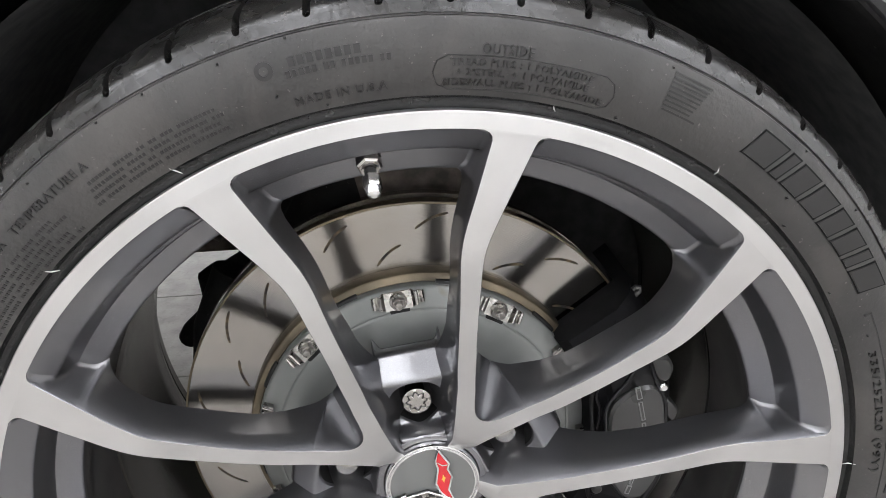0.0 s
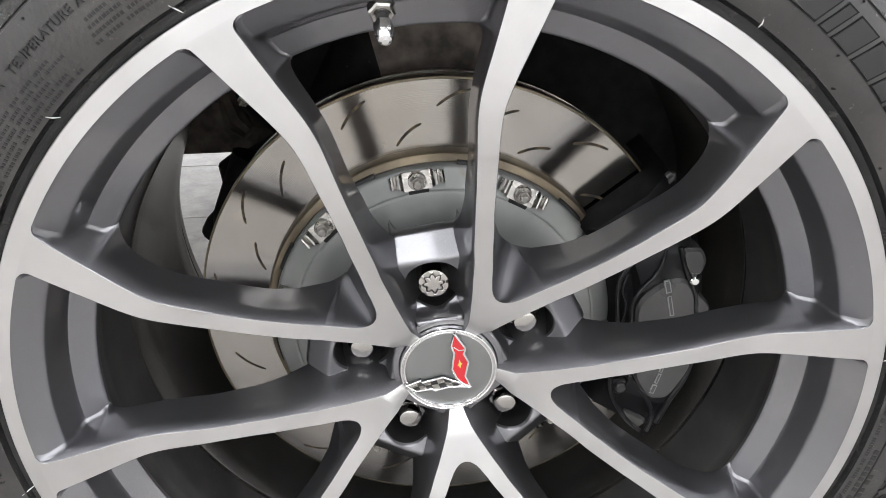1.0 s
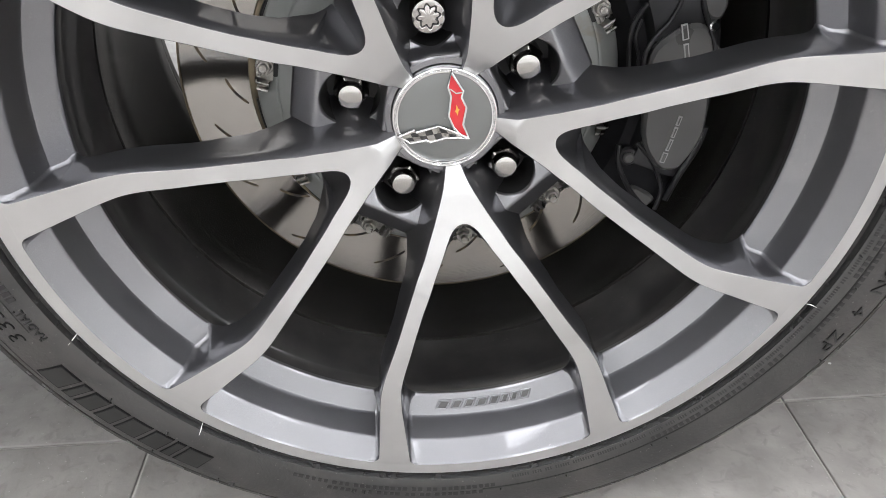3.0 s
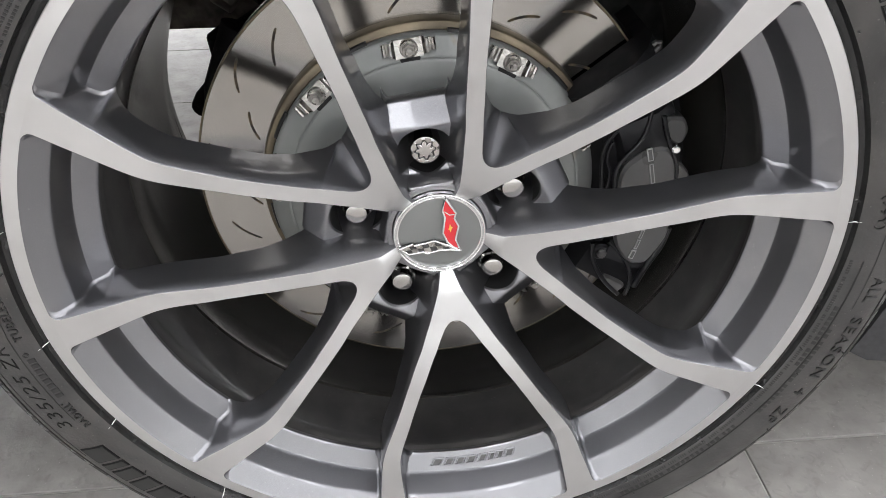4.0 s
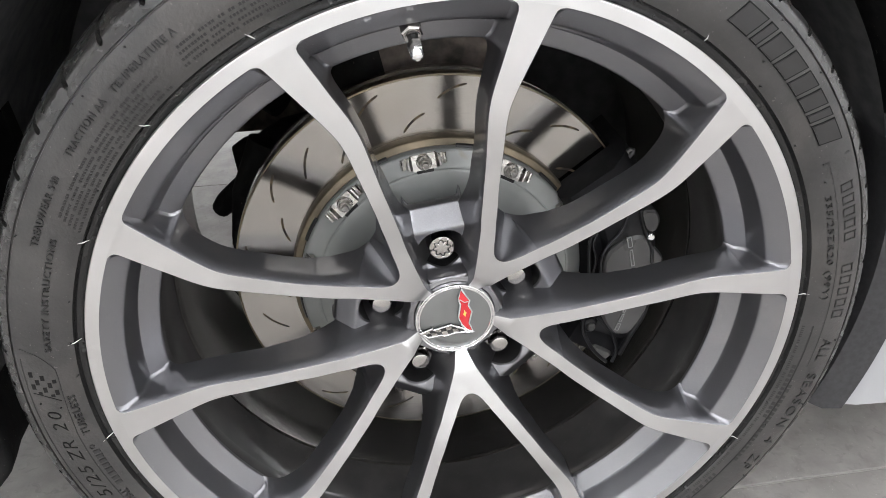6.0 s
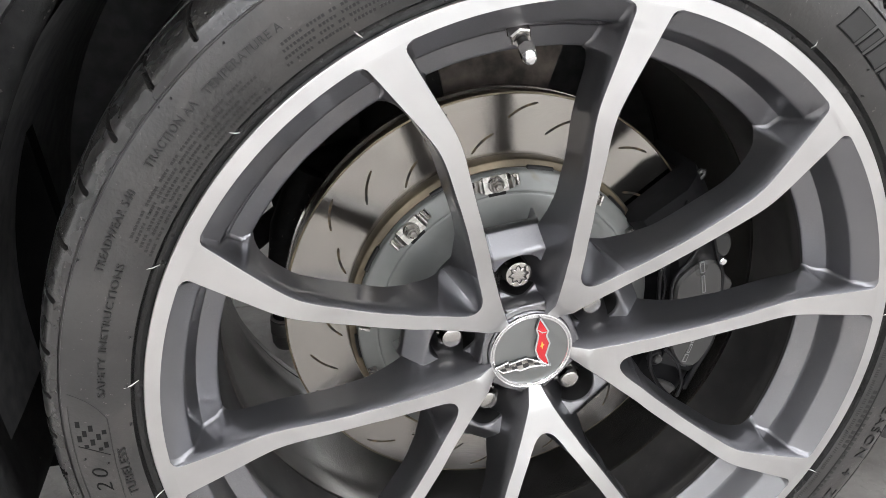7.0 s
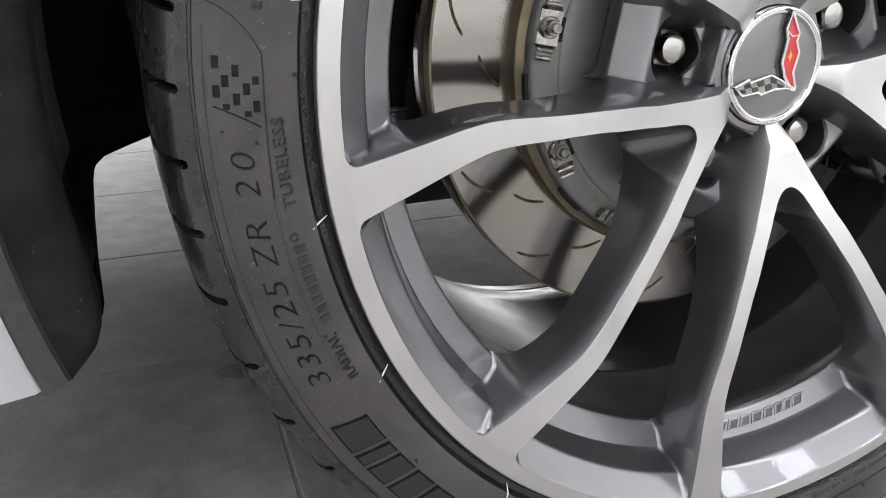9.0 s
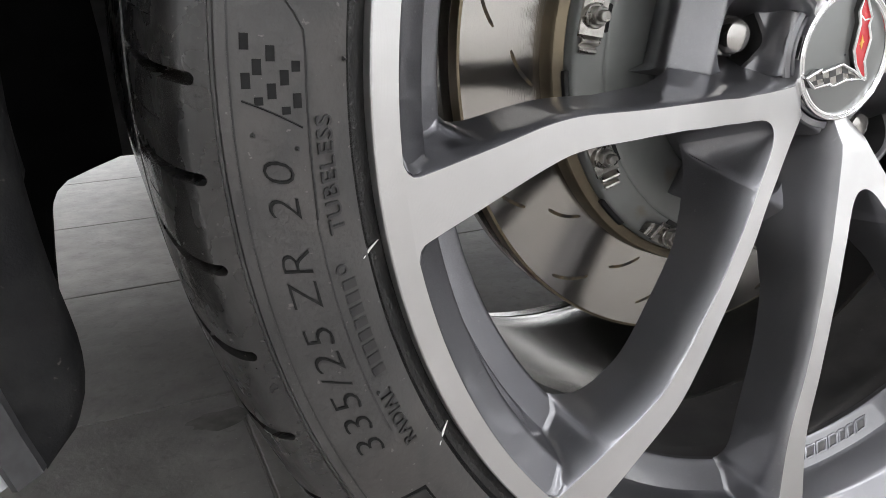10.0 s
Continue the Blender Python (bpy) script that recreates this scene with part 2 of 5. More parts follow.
def revolve(bm, profile, n=180, a0=0.0, a1=360.0, mats=None, place=polar, close=False):
    """Turns (R, y) points round the axle."""
    full = abs(a1 - a0) >= 360
    count = n if full else n + 1
    rings = [[bm.verts.new(place(R, a0 + (a1 - a0) * i / n, y)) for R, y in profile] for i in range(count)]
    for i in range(n):
        p, q = rings[i], rings[(i + 1) % count]
        m = len(profile)
        for j in range(m if close else m - 1):
            k = (j + 1) % m
            f = bm.faces.new((p[j], p[k], q[k], q[j]))
            f.material_index = mats[j] if mats else 0
    if not full and close:
        bm.faces.new(rings[0])
        bm.faces.new(rings[-1])
    return bm


def plate(bm, pts, y0, y1, bev=0.0, offset=(0, HUB), mat=0):
    """A flat shape of (x, z) points between the depths y0 (front) and y1, with a bevelled front edge."""
    ox, oz = offset
    cx = sum(p[0] for p in pts) / len(pts)
    cz = sum(p[1] for p in pts) / len(pts)

    def loop(y, inset):
        out = []
        for x, z in pts:
            d = math.hypot(x - cx, z - cz) or 1
            out.append(bm.verts.new((ox + x - (x - cx) / d * inset, y, oz + z - (z - cz) / d * inset)))
        return out

    loops = [loop(y0, bev), loop(y0 + bev, 0), loop(y1, 0)] if bev else [loop(y0, 0), loop(y1, 0)]
    fs = [bm.faces.new(loops[0]), bm.faces.new(list(reversed(loops[-1])))]
    for p, q in zip(loops, loops[1:]):
        for i in range(len(p)):
            k = (i + 1) % len(p)
            fs.append(bm.faces.new((p[i], p[k], q[k], q[i])))
    for f in fs:
        f.material_index = mat
    return bm


def tube(bm, pts, r, n=10, caps=True):
    """A round bar along points; r is one radius or one a point."""
    pts = [Vector(p) for p in pts]
    rs = r if isinstance(r, (list, tuple)) else [r] * len(pts)
    rings = []
    side = None
    for i, p in enumerate(pts):
        d = (pts[min(i + 1, len(pts) - 1)] - pts[max(i - 1, 0)]).normalized()
        if side is None:
            side = d.orthogonal().normalized()
        side = (side - d * side.dot(d)).normalized()
        up = d.cross(side)
        rings.append([bm.verts.new(p + rs[i] * (math.cos(a) * side + math.sin(a) * up)) for a in (2 * math.pi * k / n for k in range(n))])
    for p, q in zip(rings, rings[1:]):
        for k in range(n):
            bm.faces.new((p[k], p[(k + 1) % n], q[(k + 1) % n], q[k]))
    if caps:
        bm.faces.new(rings[0])
        bm.faces.new(rings[-1])
    return bm


def box(bm, lo, hi, bev=0.0):
    c = [(a + b) / 2 for a, b in zip(lo, hi)]
    s = [abs(b - a) for a, b in zip(lo, hi)]
    got = bmesh.ops.create_cube(bm, size=1.0, matrix=Matrix.Translation(c) @ Matrix.Diagonal((*s, 1)))
    if bev:
        es = list({e for v in got["verts"] for e in v.link_edges})
        bmesh.ops.bevel(bm, geom=es, offset=bev, segments=2, affect="EDGES", profile=0.5)
    return bm


def curve_at(table, x, soft=0.0):
    xs, ys = zip(*table)
    if not soft:
        return float(np.interp(x, xs, ys))
    return float(np.mean(np.interp(np.linspace(x - soft, x + soft, 9), xs, ys)))


# ---- wheel ----
wheel = thing("alloy_wheel", "grey alloy wheel with machined silver V spokes and black tyre", "wheel", (0, 0.16, 0))

# tyre: sidewall flush with the rim, wide tread
TYRE = [(0.2715, 0.0120), (0.2728, 0.0085), (0.2742, 0.0060), (0.2775, 0.0046), (0.2798, 0.0040), (0.2808, 0.0022), (0.2816, 0.0004),
        (0.2860, -0.0014),
        (0.2920, -0.0028), (0.2990, -0.0036), (0.3060, -0.0036), (0.3130, -0.0030), (0.3190, -0.0018), (0.3204, -0.0012), (0.3208, 0.0002), (0.3217, 0.0004),
        (0.3221, -0.0008), (0.3240, 0.0002), (0.3265, 0.0016), (0.3278, 0.0026), (0.3284, 0.0031), (0.3288, 0.0035), (0.3291, 0.0038), (0.3298, 0.0046), (0.3312, 0.0066), (0.3322, 0.0087), (0.3332, 0.0110), (0.3343, 0.0142), (0.3352, 0.0175),
        (0.3370, 0.0260), (0.3384, 0.0370), (0.3393, 0.0480), (0.3398, 0.0580), (0.3400, 0.0640)]
SIDE_R, SIDE_Y = [p[0] for p in TYRE], [p[1] for p in TYRE]


def sidewall(R):
    return float(np.interp(R, SIDE_R, SIDE_Y))


grooves = sorted([-82.4 - 5.15 * k for k in range(4)] + [-103.4 - 6.1 * k for k in range(20)] + [-77.0 + 6.11 * k for k in range(35)])


def tyre_mesh():
    """Columns of the mesh run along the shoulder slots and the thin cuts between them."""
    crown = [(0.3400, 0.072), (0.3330, 0.0725), (0.3330, 0.084), (0.3402, 0.0845), (0.3404, 0.12), (0.3404, 0.16), (0.3404, 0.24), (0.339, 0.28),
             (0.336, 0.315), (0.328, 0.335), (0.312, 0.341), (0.295, 0.342), (0.280, 0.337), (0.268, 0.331)]
    tip = [(R, sidewall(R)) for R in (0.3262, 0.32625, 0.3265, 0.3269, 0.3274, 0.3280, 0.3286)]
    prof = [p for p in TYRE if p[0] < 0.326] + tip + [p for p in TYRE if p[0] > 0.3288] + crown
    along = np.cumsum([0.0] + [math.hypot(q[0] - p[0], q[1] - p[1]) for p, q in zip(prof, prof[1:])])
    start = along[[p[0] for p in prof].index(0.3262)]
    # each column: angle of its slot, offset in slot widths, is it inside, kind (0 plain, 1 slot, 2 thin cut)
    cols = []
    for g, h in zip(grooves, grooves[1:] + [grooves[0] + 360]):
        mid = (g + h) / 2
        cols += [(g, f, i, 1) for f, i in ((-1.3, 0), (-1.0, 0), (-0.9, 1), (0.0, 1), (0.9, 1), (1.0, 0), (1.3, 0))]
        cols += [(g + (mid - g) * k / 5, 0.0, 0, 0) for k in (1, 2, 3, 4)]
        cols += [(mid, f, i, 2) for f, i in ((-1.0, 0), (-0.7, 1), (0.7, 1), (1.0, 0))]
        cols += [(mid + (h - mid) * k / 5, 0.0, 0, 0) for k in (1, 2, 3, 4)]
    base = np.array([c[0] for c in cols])
    off = np.array([c[1] for c in cols])
    inside = np.array([c[2] for c in cols])
    kind = np.array([c[3] for c in cols])
    n = len(cols)
    verts, faces, mats = [], [], []
    for j, (R, y) in enumerate(prof):
        run = along[j] - start
        lean = curve_at([(0.002, 0.0), (0.006, 0.12), (0.017, 0.3), (0.034, 0.6), (0.075, 1.3)], y)
        slot = R >= 0.3262 and y < 0.0722
        cut = 0.021 < y < 0.0722
        wide = 0.34 * (math.sqrt(max(0.0, 1 - max(0.0, 1 - run / 0.0019) ** 2)) if slot else 1.0)
        wide = max(wide, 0.03) * (1.0 if y < 0.02 else max(0.6, 1 - (y - 0.02) * 10))
        thin = 0.075 if y > 0.028 else 0.03
        a = np.radians(base + (lean if y < 0.1 else 1.3) * (R > 0.326) + off * np.where(kind == 1, wide, np.where(kind == 2, thin, 0.0)))
        deep = np.zeros(n)
        if slot and run > 0:
            deep += (kind == 1) * inside * curve_at([(0.0, 0.0030), (0.002, 0.0045), (0.006, 0.0062), (0.03, 0.0065), (0.07, 0.0055)], run)
        if cut:
            deep += (kind == 2) * inside * 0.003
        p, q = prof[max(j - 2, 0)], prof[min(j + 2, len(prof) - 1)]
        size = math.hypot(q[0] - p[0], q[1] - p[1])
        nr, ny = (q[1] - p[1]) / size, -(q[0] - p[0]) / size
        RR, yy = R - deep * nr, y - deep * ny
        z = np.maximum(HUB + RR * np.cos(a), 0.0008)
        verts.append(np.stack([RR * np.sin(a), yy, z], 1))
    m = len(prof)
    verts = np.concatenate(verts)
    for j in range(m - 1):
        for i in range(n):
            k = (i + 1) % n
            faces.append((j * n + i, j * n + k, (j + 1) * n + k, (j + 1) * n + i))
            mats.append(1 if j < 6 else 2 if prof[j][0] > 0.322 else 0)
    me = bpy.data.meshes.new("tyre")
    me.from_pydata(verts.tolist(), [], faces)
    me.materials.append(rubber)
    me.materials.append(bead_rubber)
    me.materials.append(shoulder_rubber)
    me.polygons.foreach_set("material_index", mats)
    me.shade_smooth()
    me.set_sharp_from_angle(angle=radians(40))
    ob = new("tyre", me)
    under(ob, wheel)
    ob["label"] = "black low-profile rubber tyre with raised lettering"
    return ob


tyre = tyre_mesh()


# lettering and marks on the sidewall


def bend(R, a, lift):
    return polar(R, a, sidewall(R) - lift)


def lettering(text, a0, a1, base, high, mat=None, spacing=1.12, lift=0.0010, bold=0.010, slant=0.0):
    """Raised words on the sidewall, clockwise from a0 to a1 degrees, with their feet at radius base."""
    cu = bpy.data.curves.new("lettering", "FONT")
    cu.body, cu.extrude, cu.resolution_u, cu.space_character, cu.offset = text, 0.05, 3, spacing, bold
    tmp = new("lettering_curve", cu)
    me = bpy.data.meshes.new_from_object(tmp.evaluated_get(bpy.context.evaluated_depsgraph_get()))
    bpy.data.objects.remove(tmp)
    bpy.data.curves.remove(cu)
    co = np.empty(len(me.vertices) * 3)
    me.vertices.foreach_get("co", co)
    co = co.reshape(-1, 3)
    xa, xb = co[:, 0].min(), co[:, 0].max()
    ya, yb = 0.0, 0.70
    out = []
    for x, y, z in co:
        R = base + high * (y - ya) / (yb - ya)
        out.extend(bend(R, a0 + (a1 - a0) * (x - xa) / (xb - xa) + slant * (y - ya) / (yb - ya), lift if z > 0 else -0.0004))
    me.vertices.foreach_set("co", out)
    me.materials.append(mat or letter_shade_rubber)
    ob = new("lettering", me)
    under(ob, tyre)
    return ob


def bar_mesh(bm, a0, a1, r0, r1, lift=0.0005, slant=0.0):
    n = max(1, int(abs(a1 - a0) / 0.8))
    rows = []
    for i in range(n + 1):
        a = a0 + (a1 - a0) * i / n
        rows.append([bm.verts.new(bend(r0, a, -0.0004)), bm.verts.new(bend(r0, a, lift)), bm.verts.new(bend(r1, a + slant, lift)), bm.verts.new(bend(r1, a + slant, -0.0004))])
    for p, q in zip(rows, rows[1:]):
        for j in range(4):
            bm.faces.new((p[j], p[(j + 1) % 4], q[(j + 1) % 4], q[j]))
    bm.faces.new(rows[0])
    bm.faces.new(rows[-1])


def bars(name, spans, r0, r1, label="", mat=None, slant=0.0, lift=0.0006, joined=False):
    """Plain raised blocks on the sidewall, each an object of its own unless joined as small print."""
    for group in ([spans] if joined else [[p] for p in spans]):
        bm = bmesh.new()
        for a0, a1 in group:
            bar_mesh(bm, a0, a1, r0, r1, lift, slant)
        ob = part(name, bm, mat or letter_shade_rubber, None, label)
        under(ob, tyre)
        if joined:
            ob["kind"] = "stuff"


def word_spans(a0, a1, seed, letter=0.32, gap=0.13):
    """Letter-sized spans in words of uneven length between two angles."""
    rnd = random.Random(seed)
    out, a, left = [], a0, rnd.randint(2, 9)
    while a + letter < a1:
        out.append((a, a + letter * rnd.uniform(0.75, 1.1)))
        a += letter + gap
        left -= 1
        if left == 0:
            a += 0.45
            left = rnd.randint(2, 9)
    return out


def frame_bars(a0, a1, r0, r1, w, wa):
    return [((a0, a1), r0, r0 + w), ((a0, a1), r1 - w, r1), ((a0, a0 + wa), r0, r1), ((a1 - wa, a1), r0, r1)]


lettering("OUTSIDE", 5.4, 10.3, 0.3032, 0.0050)
lettering("TREAD PLIES : 1 POLYAMIDE", 2.5, 16.6, 0.2972, 0.0034)
lettering("+ 2 STEEL  + 1 POLYAMIDE", 3.0, 16.4, 0.2922, 0.0034)
lettering("SIDEWALL PLIES : 1 POLYAMIDE", 1.7, 18.2, 0.2870, 0.0034)
lettering("MADE IN U.S.A", -12.9, -3.7, 0.2868, 0.0042, spacing=1.15)
lettering("TEMPERATURE A", -43.4, -33.3, 0.3048, 0.0046)
lettering("TRACTION AA", -53.0, -44.7, 0.3052, 0.0046)
lettering("TREADWEAR 540", -65.9, -56.0, 0.3056, 0.0046)
lettering("SAFETY INSTRUCTIONS", -81.9, -64.3, 0.2955, 0.0042)
lettering("335/25ZR20 (99Y)", 68.0, 86.8, 0.2925, 0.0048, bold=0.0)
lettering("335/25", -113.4, -103.0, 0.3012, 0.0096, bold=-0.016, slant=0.5, mat=relief_shade_rubber, lift=0.0005)
lettering("ZR", -101.6, -97.6, 0.3012, 0.0096, bold=-0.016, slant=0.5, mat=relief_shade_rubber, lift=0.0005)
lettering("20", -95.7, -92.3, 0.3012, 0.0096, bold=-0.016, slant=0.5, spacing=1.3, mat=relief_shade_rubber, lift=0.0005)
lettering("TUBELESS", -97.2, -89.7, 0.2879, 0.0052)
lettering("RADIAL", -114.4, -109.4, 0.2897, 0.0048)
# outline round the ply table
bm = bmesh.new()
outline = []
for a, r in [(2.2 + 15.6 * k / 12, 0.3021) for k in range(13)] + [(18.9, 0.2995), (19.3, 0.2935), (18.9, 0.2875)] + [(17.8 - 15.6 * k / 12, 0.2850) for k in range(13)] + [(1.1, 0.2875), (0.7, 0.2935), (1.1, 0.2995)]:
    outline.append(bend(r, a, 0.0002))
tube(bm, outline + outline[:1], 0.00035, 6, False)
under(part("outline", bm, letter_shade_rubber), tyre)
# maker's names as plain blocks
bars("name_block", [(-12.4 + 0.86 * k, -11.8 + 0.86 * k) for k in range(8)], 0.3062, 0.3108)
bars("name_block", word_spans(-12.9, -3.0, 3, 0.45, 0.17), 0.3012, 0.3046)
bars("name_block", [(-108.0 + 0.98 * k, -107.35 + 0.98 * k) for k in range(8)], 0.2884, 0.2932)
lettering("ALL", 94.6, 98.6, 0.3052, 0.0098, bold=-0.004)
lettering("SEASON", 101.4, 112.6, 0.3052, 0.0098, bold=-0.004)
lettering("4", 115.0, 116.4, 0.3052, 0.0098, bold=-0.004)
lettering("ZP", 119.2, 122.6, 0.3052, 0.0098, bold=-0.004)
for a0, a1 in ((67.0, 77.4), (81.0, 91.2)):
    count = max(1, round((a1 - a0) / 2.05))
    step = (a1 - a0) / count
    for k in range(count):
        bm = bmesh.new()
        for span, r0, r1 in frame_bars(a0 + step * k, a0 + step * (k + 0.66), 0.3052, 0.3150, 0.0010, 0.18):
            bar_mesh(bm, *span, r0, r1, 0.0007)
        under(part("name_block", bm, letter_shade_rubber), tyre)
for start in (34.6, -143.0):
    a = start
    for wide in (3.7, 1.45, 2.9, 3.2, 2.6, 2.6, 1.45, 3.5):
        bm = bmesh.new()
        bar_mesh(bm, a, a + wide, 0.2970, 0.3145, 0.0006, 0.9)
        block = part("name_block", bm, relief_shade_rubber)
        under(block, tyre)
        bm = bmesh.new()
        bar_mesh(bm, a + 0.2, a + wide - 0.2, 0.2980, 0.3135, 0.0010, 0.85)
        part("block_face", bm, letter_shade_rubber, block)
        a += wide + 0.45
under(part("round_mark", revolve(bmesh.new(), [(0.0022, -0.0004), (0.0022, 0.0005), (0.0046, 0.0005), (0.0046, -0.0004)], 28, place=lambda R, a, y: bend(0.3074 + R * math.cos(radians(a)), -14.7 + math.degrees(R * math.sin(radians(a)) / 0.3074), y)), letter_shade_rubber), tyre)
under(part("round_mark", revolve(bmesh.new(), [(0.0013, -0.0004), (0.0013, 0.0006), (0.0020, 0.0006), (0.0020, -0.0004)], 20, place=lambda R, a, y: bend(0.2921 + R * math.cos(radians(a)), -99.7 + math.degrees(R * math.sin(radians(a)) / 0.2921), y)), letter_shade_rubber), tyre)
bars("stripe", [(24.4, 28.4)], 0.2962, 0.2972)
for k in range(1, 9):
    bars("stripe", [(24.3 - 0.02 * k, 27.4 + 0.12 * k)], 0.2962 + 0.0024 * k, 0.2972 + 0.0024 * k)
# small print that cannot be read
for k in range(4):
    bars("small_print", word_spans(-35.4 + 0.3 * k, -19.4 - 0.8 * (k % 2), 10 + k), 0.2872 + 0.0036 * k, 0.2890 + 0.0036 * k, lift=0.00035, joined=True)
for k in range(5):
    bars("small_print", word_spans(-62.6 + 0.4 * k, -38.2 - 1.5 * (k % 3), 20 + k), 0.2838 + 0.0033 * k, 0.2855 + 0.0033 * k, lift=0.00035, joined=True)
for k, (a0, a1) in enumerate(((-186.0, -154.0), (-184.0, -160.0), (126.0, 150.0), (104.0, 122.0), (100.0, 112.0))):
    bars("small_print", word_spans(a0, a1, 40 + k, 0.7, 0.25), 0.2880 + 0.0050 * (k % 2), 0.2908 + 0.0050 * (k % 2), lift=0.00035, joined=True)
for k, (a0, a1) in enumerate(((92.0, 131.0), (131.4, 172.0))):
    bars("small_print", word_spans(a0, a1, 60 + k, 0.26, 0.14), 0.2836, 0.2856, lift=0.0003, joined=True)
bars("step_line", [(92.0, 176.0)], 0.2918, 0.2926, lift=0.0005)
# chequered mark in a raised panel with a round corner; black squares paint shaded recesses
for col, r in enumerate((0.3127, 0.3094, 0.3055, 0.3016, 0.2981)):
    for row in range(col % 2, 4, 2):
        a, half = -85.62 - 1.0 * row - 0.29 * col, 0.42
        if row == 3:
            a, half = a + 0.2, 0.22
        if (col, row) == (4, 0):
            a, half = a - 0.1, 0.3
        bars("square", [(a - half, a + half)], r - 0.0013, r + 0.0013, lift=0.0002, mat=relief_shade_rubber)
bm = bmesh.new()
tube(bm, [bend(0.3143 - 0.0043 * k, -88.65 - 0.3 * k - 0.03 * k * k, 0.0001) for k in range(5)], 0.00035, 6)
under(part("outline", bm, relief_shade_rubber), tyre)
bm = bmesh.new()
tube(bm, [bend(r, a, 0.0001) for r, a in ((0.3168, -81.6), (0.3120, -81.9), (0.3060, -82.5), (0.3015, -83.3), (0.2985, -84.0), (0.2956, -84.9), (0.2950, -86.3), (0.2951, -89.0), (0.2954, -92.0), (0.2962, -96.0))], 0.0004, 6)
under(part("outline", bm, letter_shade_rubber), tyre)
bars("step_line", [(-119.0, -83.2)], 0.3168, 0.3174, lift=0.0003)
bars("step_line", [(-112.6, -96.0)], 0.2962, 0.2967, lift=0.0003)
bars("step_line", [(62.4, 62.7)], 0.2960, 0.3170)
bars("step_line", [(62.4, 100.0)], 0.3004, 0.3009, lift=0.0003)
# thin mould ridges across the shoulder, vent pips and bead scuffs
for gr in grooves:
    a = gr + 0.9
    bars("mould_ridge", [(a, a + 0.1)], 0.3224, 0.3318, lift=0.00045, mat=rubber)
pips = random.Random(5)
spots = [(pips.uniform(0, 360), pips.choice((0.2835, 0.2945, 0.3175, 0.3195))) for k in range(43)] + [(-90.5, 0.3120), (-91.5, 0.2994), (-86.5, 0.2825)]
for k, (a, r) in enumerate(spots):
    under(part("vent_pip", tube(bmesh.new(), [bend(r, a, -0.0002), bend(r, a, 0.0007), bend(r + 0.0004, a, 0.0014 + 0.0012 * (k % 3 == 0))], [0.0008, 0.0007, 0.0003], 6), letter_shade_rubber), tyre)
for a, r, lng in ((-44.8, 0.2810, 0.005), (-27.1, 0.2800, 0.006), (34.5, 0.2820, 0.004), (-99.3, 0.2796, 0.008), (-116.4, 0.2800, 0.008), (-80.7, 0.2812, 0.008), (-64.0, 0.2810, 0.006), (-139.0, 0.2815, 0.007), (86.0, 0.2800, 0.006), (118.0, 0.2800, 0.005), (14.0, 0.2795, 0.003)):
    under(part("scuff_mark", tube(bmesh.new(), [bend(r - lng / 2, a + 0.2, 0.0004), bend(r, a - 0.1, 0.0009), bend(r + lng / 2, a - 0.3, 0.0005)], [0.0002, 0.00045, 0.00015], 6), scuff, None, "pale scuff on the bead"), tyre)

# rim: machined lip, two painted steps, barrel with shade painted dark into its front
RIM = [(0.2742, 0.0120), (0.2742, 0.0012), (0.2739, 0.0004), (0.2734, 0.0), (0.2645, 0.0), (0.2639, 0.0008), (0.2632, 0.0015), (0.2526, 0.0114), (0.2518, 0.0122), (0.2511, 0.0131),
       (0.2507, 0.0140), (0.2504, 0.0152), (0.2467, 0.0302), (0.2463, 0.0318), (0.2459, 0.0330), (0.2454, 0.0340), (0.2446, 0.0345), (0.2336, 0.0413), (0.2328, 0.0418), (0.2319, 0.0425),
       (0.2314, 0.0434), (0.2314, 0.0446), (0.2314, 0.0462), (0.2318, 0.0520), (0.2330, 0.0600),
       (0.2350, 0.0640), (0.2350, 0.1000), (0.2332, 0.1120), (0.2326, 0.1140), (0.2328, 0.1160), (0.2340, 0.1190), (0.2338, 0.1420), (0.2350, 0.1560), (0.2385, 0.2000), (0.2400, 0.2600), (0.2412, 0.2840), (0.2450, 0.2930),
       (0.2478, 0.2990), (0.2482, 0.3030), (0.2500, 0.3100), (0.2560, 0.3160), (0.2620, 0.3190), (0.2700, 0.3230), (0.2700, 0.3310), (0.2540, 0.3310), (0.2520, 0.3170)]
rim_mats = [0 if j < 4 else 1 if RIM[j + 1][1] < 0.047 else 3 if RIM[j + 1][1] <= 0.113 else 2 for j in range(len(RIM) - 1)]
rim = part("rim", revolve(bmesh.new(), RIM, 360, mats=rim_mats), [machined, grey_paint, barrel_paint, barrel_shade], wheel, "machined silver lip over stepped grey ring and dark barrel", 28, inward=True)


RIM_R, RIM_Y = (0.2308, 0.2328, 0.2390, 0.2454, 0.2463, 0.2507, 0.2518, 0.2645, 0.2675), (0.0446, 0.0418, 0.0380, 0.0340, 0.0318, 0.0140, 0.0122, 0.0, -0.002)


def on_step(R, a, lift):
    return polar(R, a, float(np.interp(R, RIM_R, RIM_Y)) - lift)


# the maker's word cast in the inner step, as plain leaning outlined blocks
a = 182.4
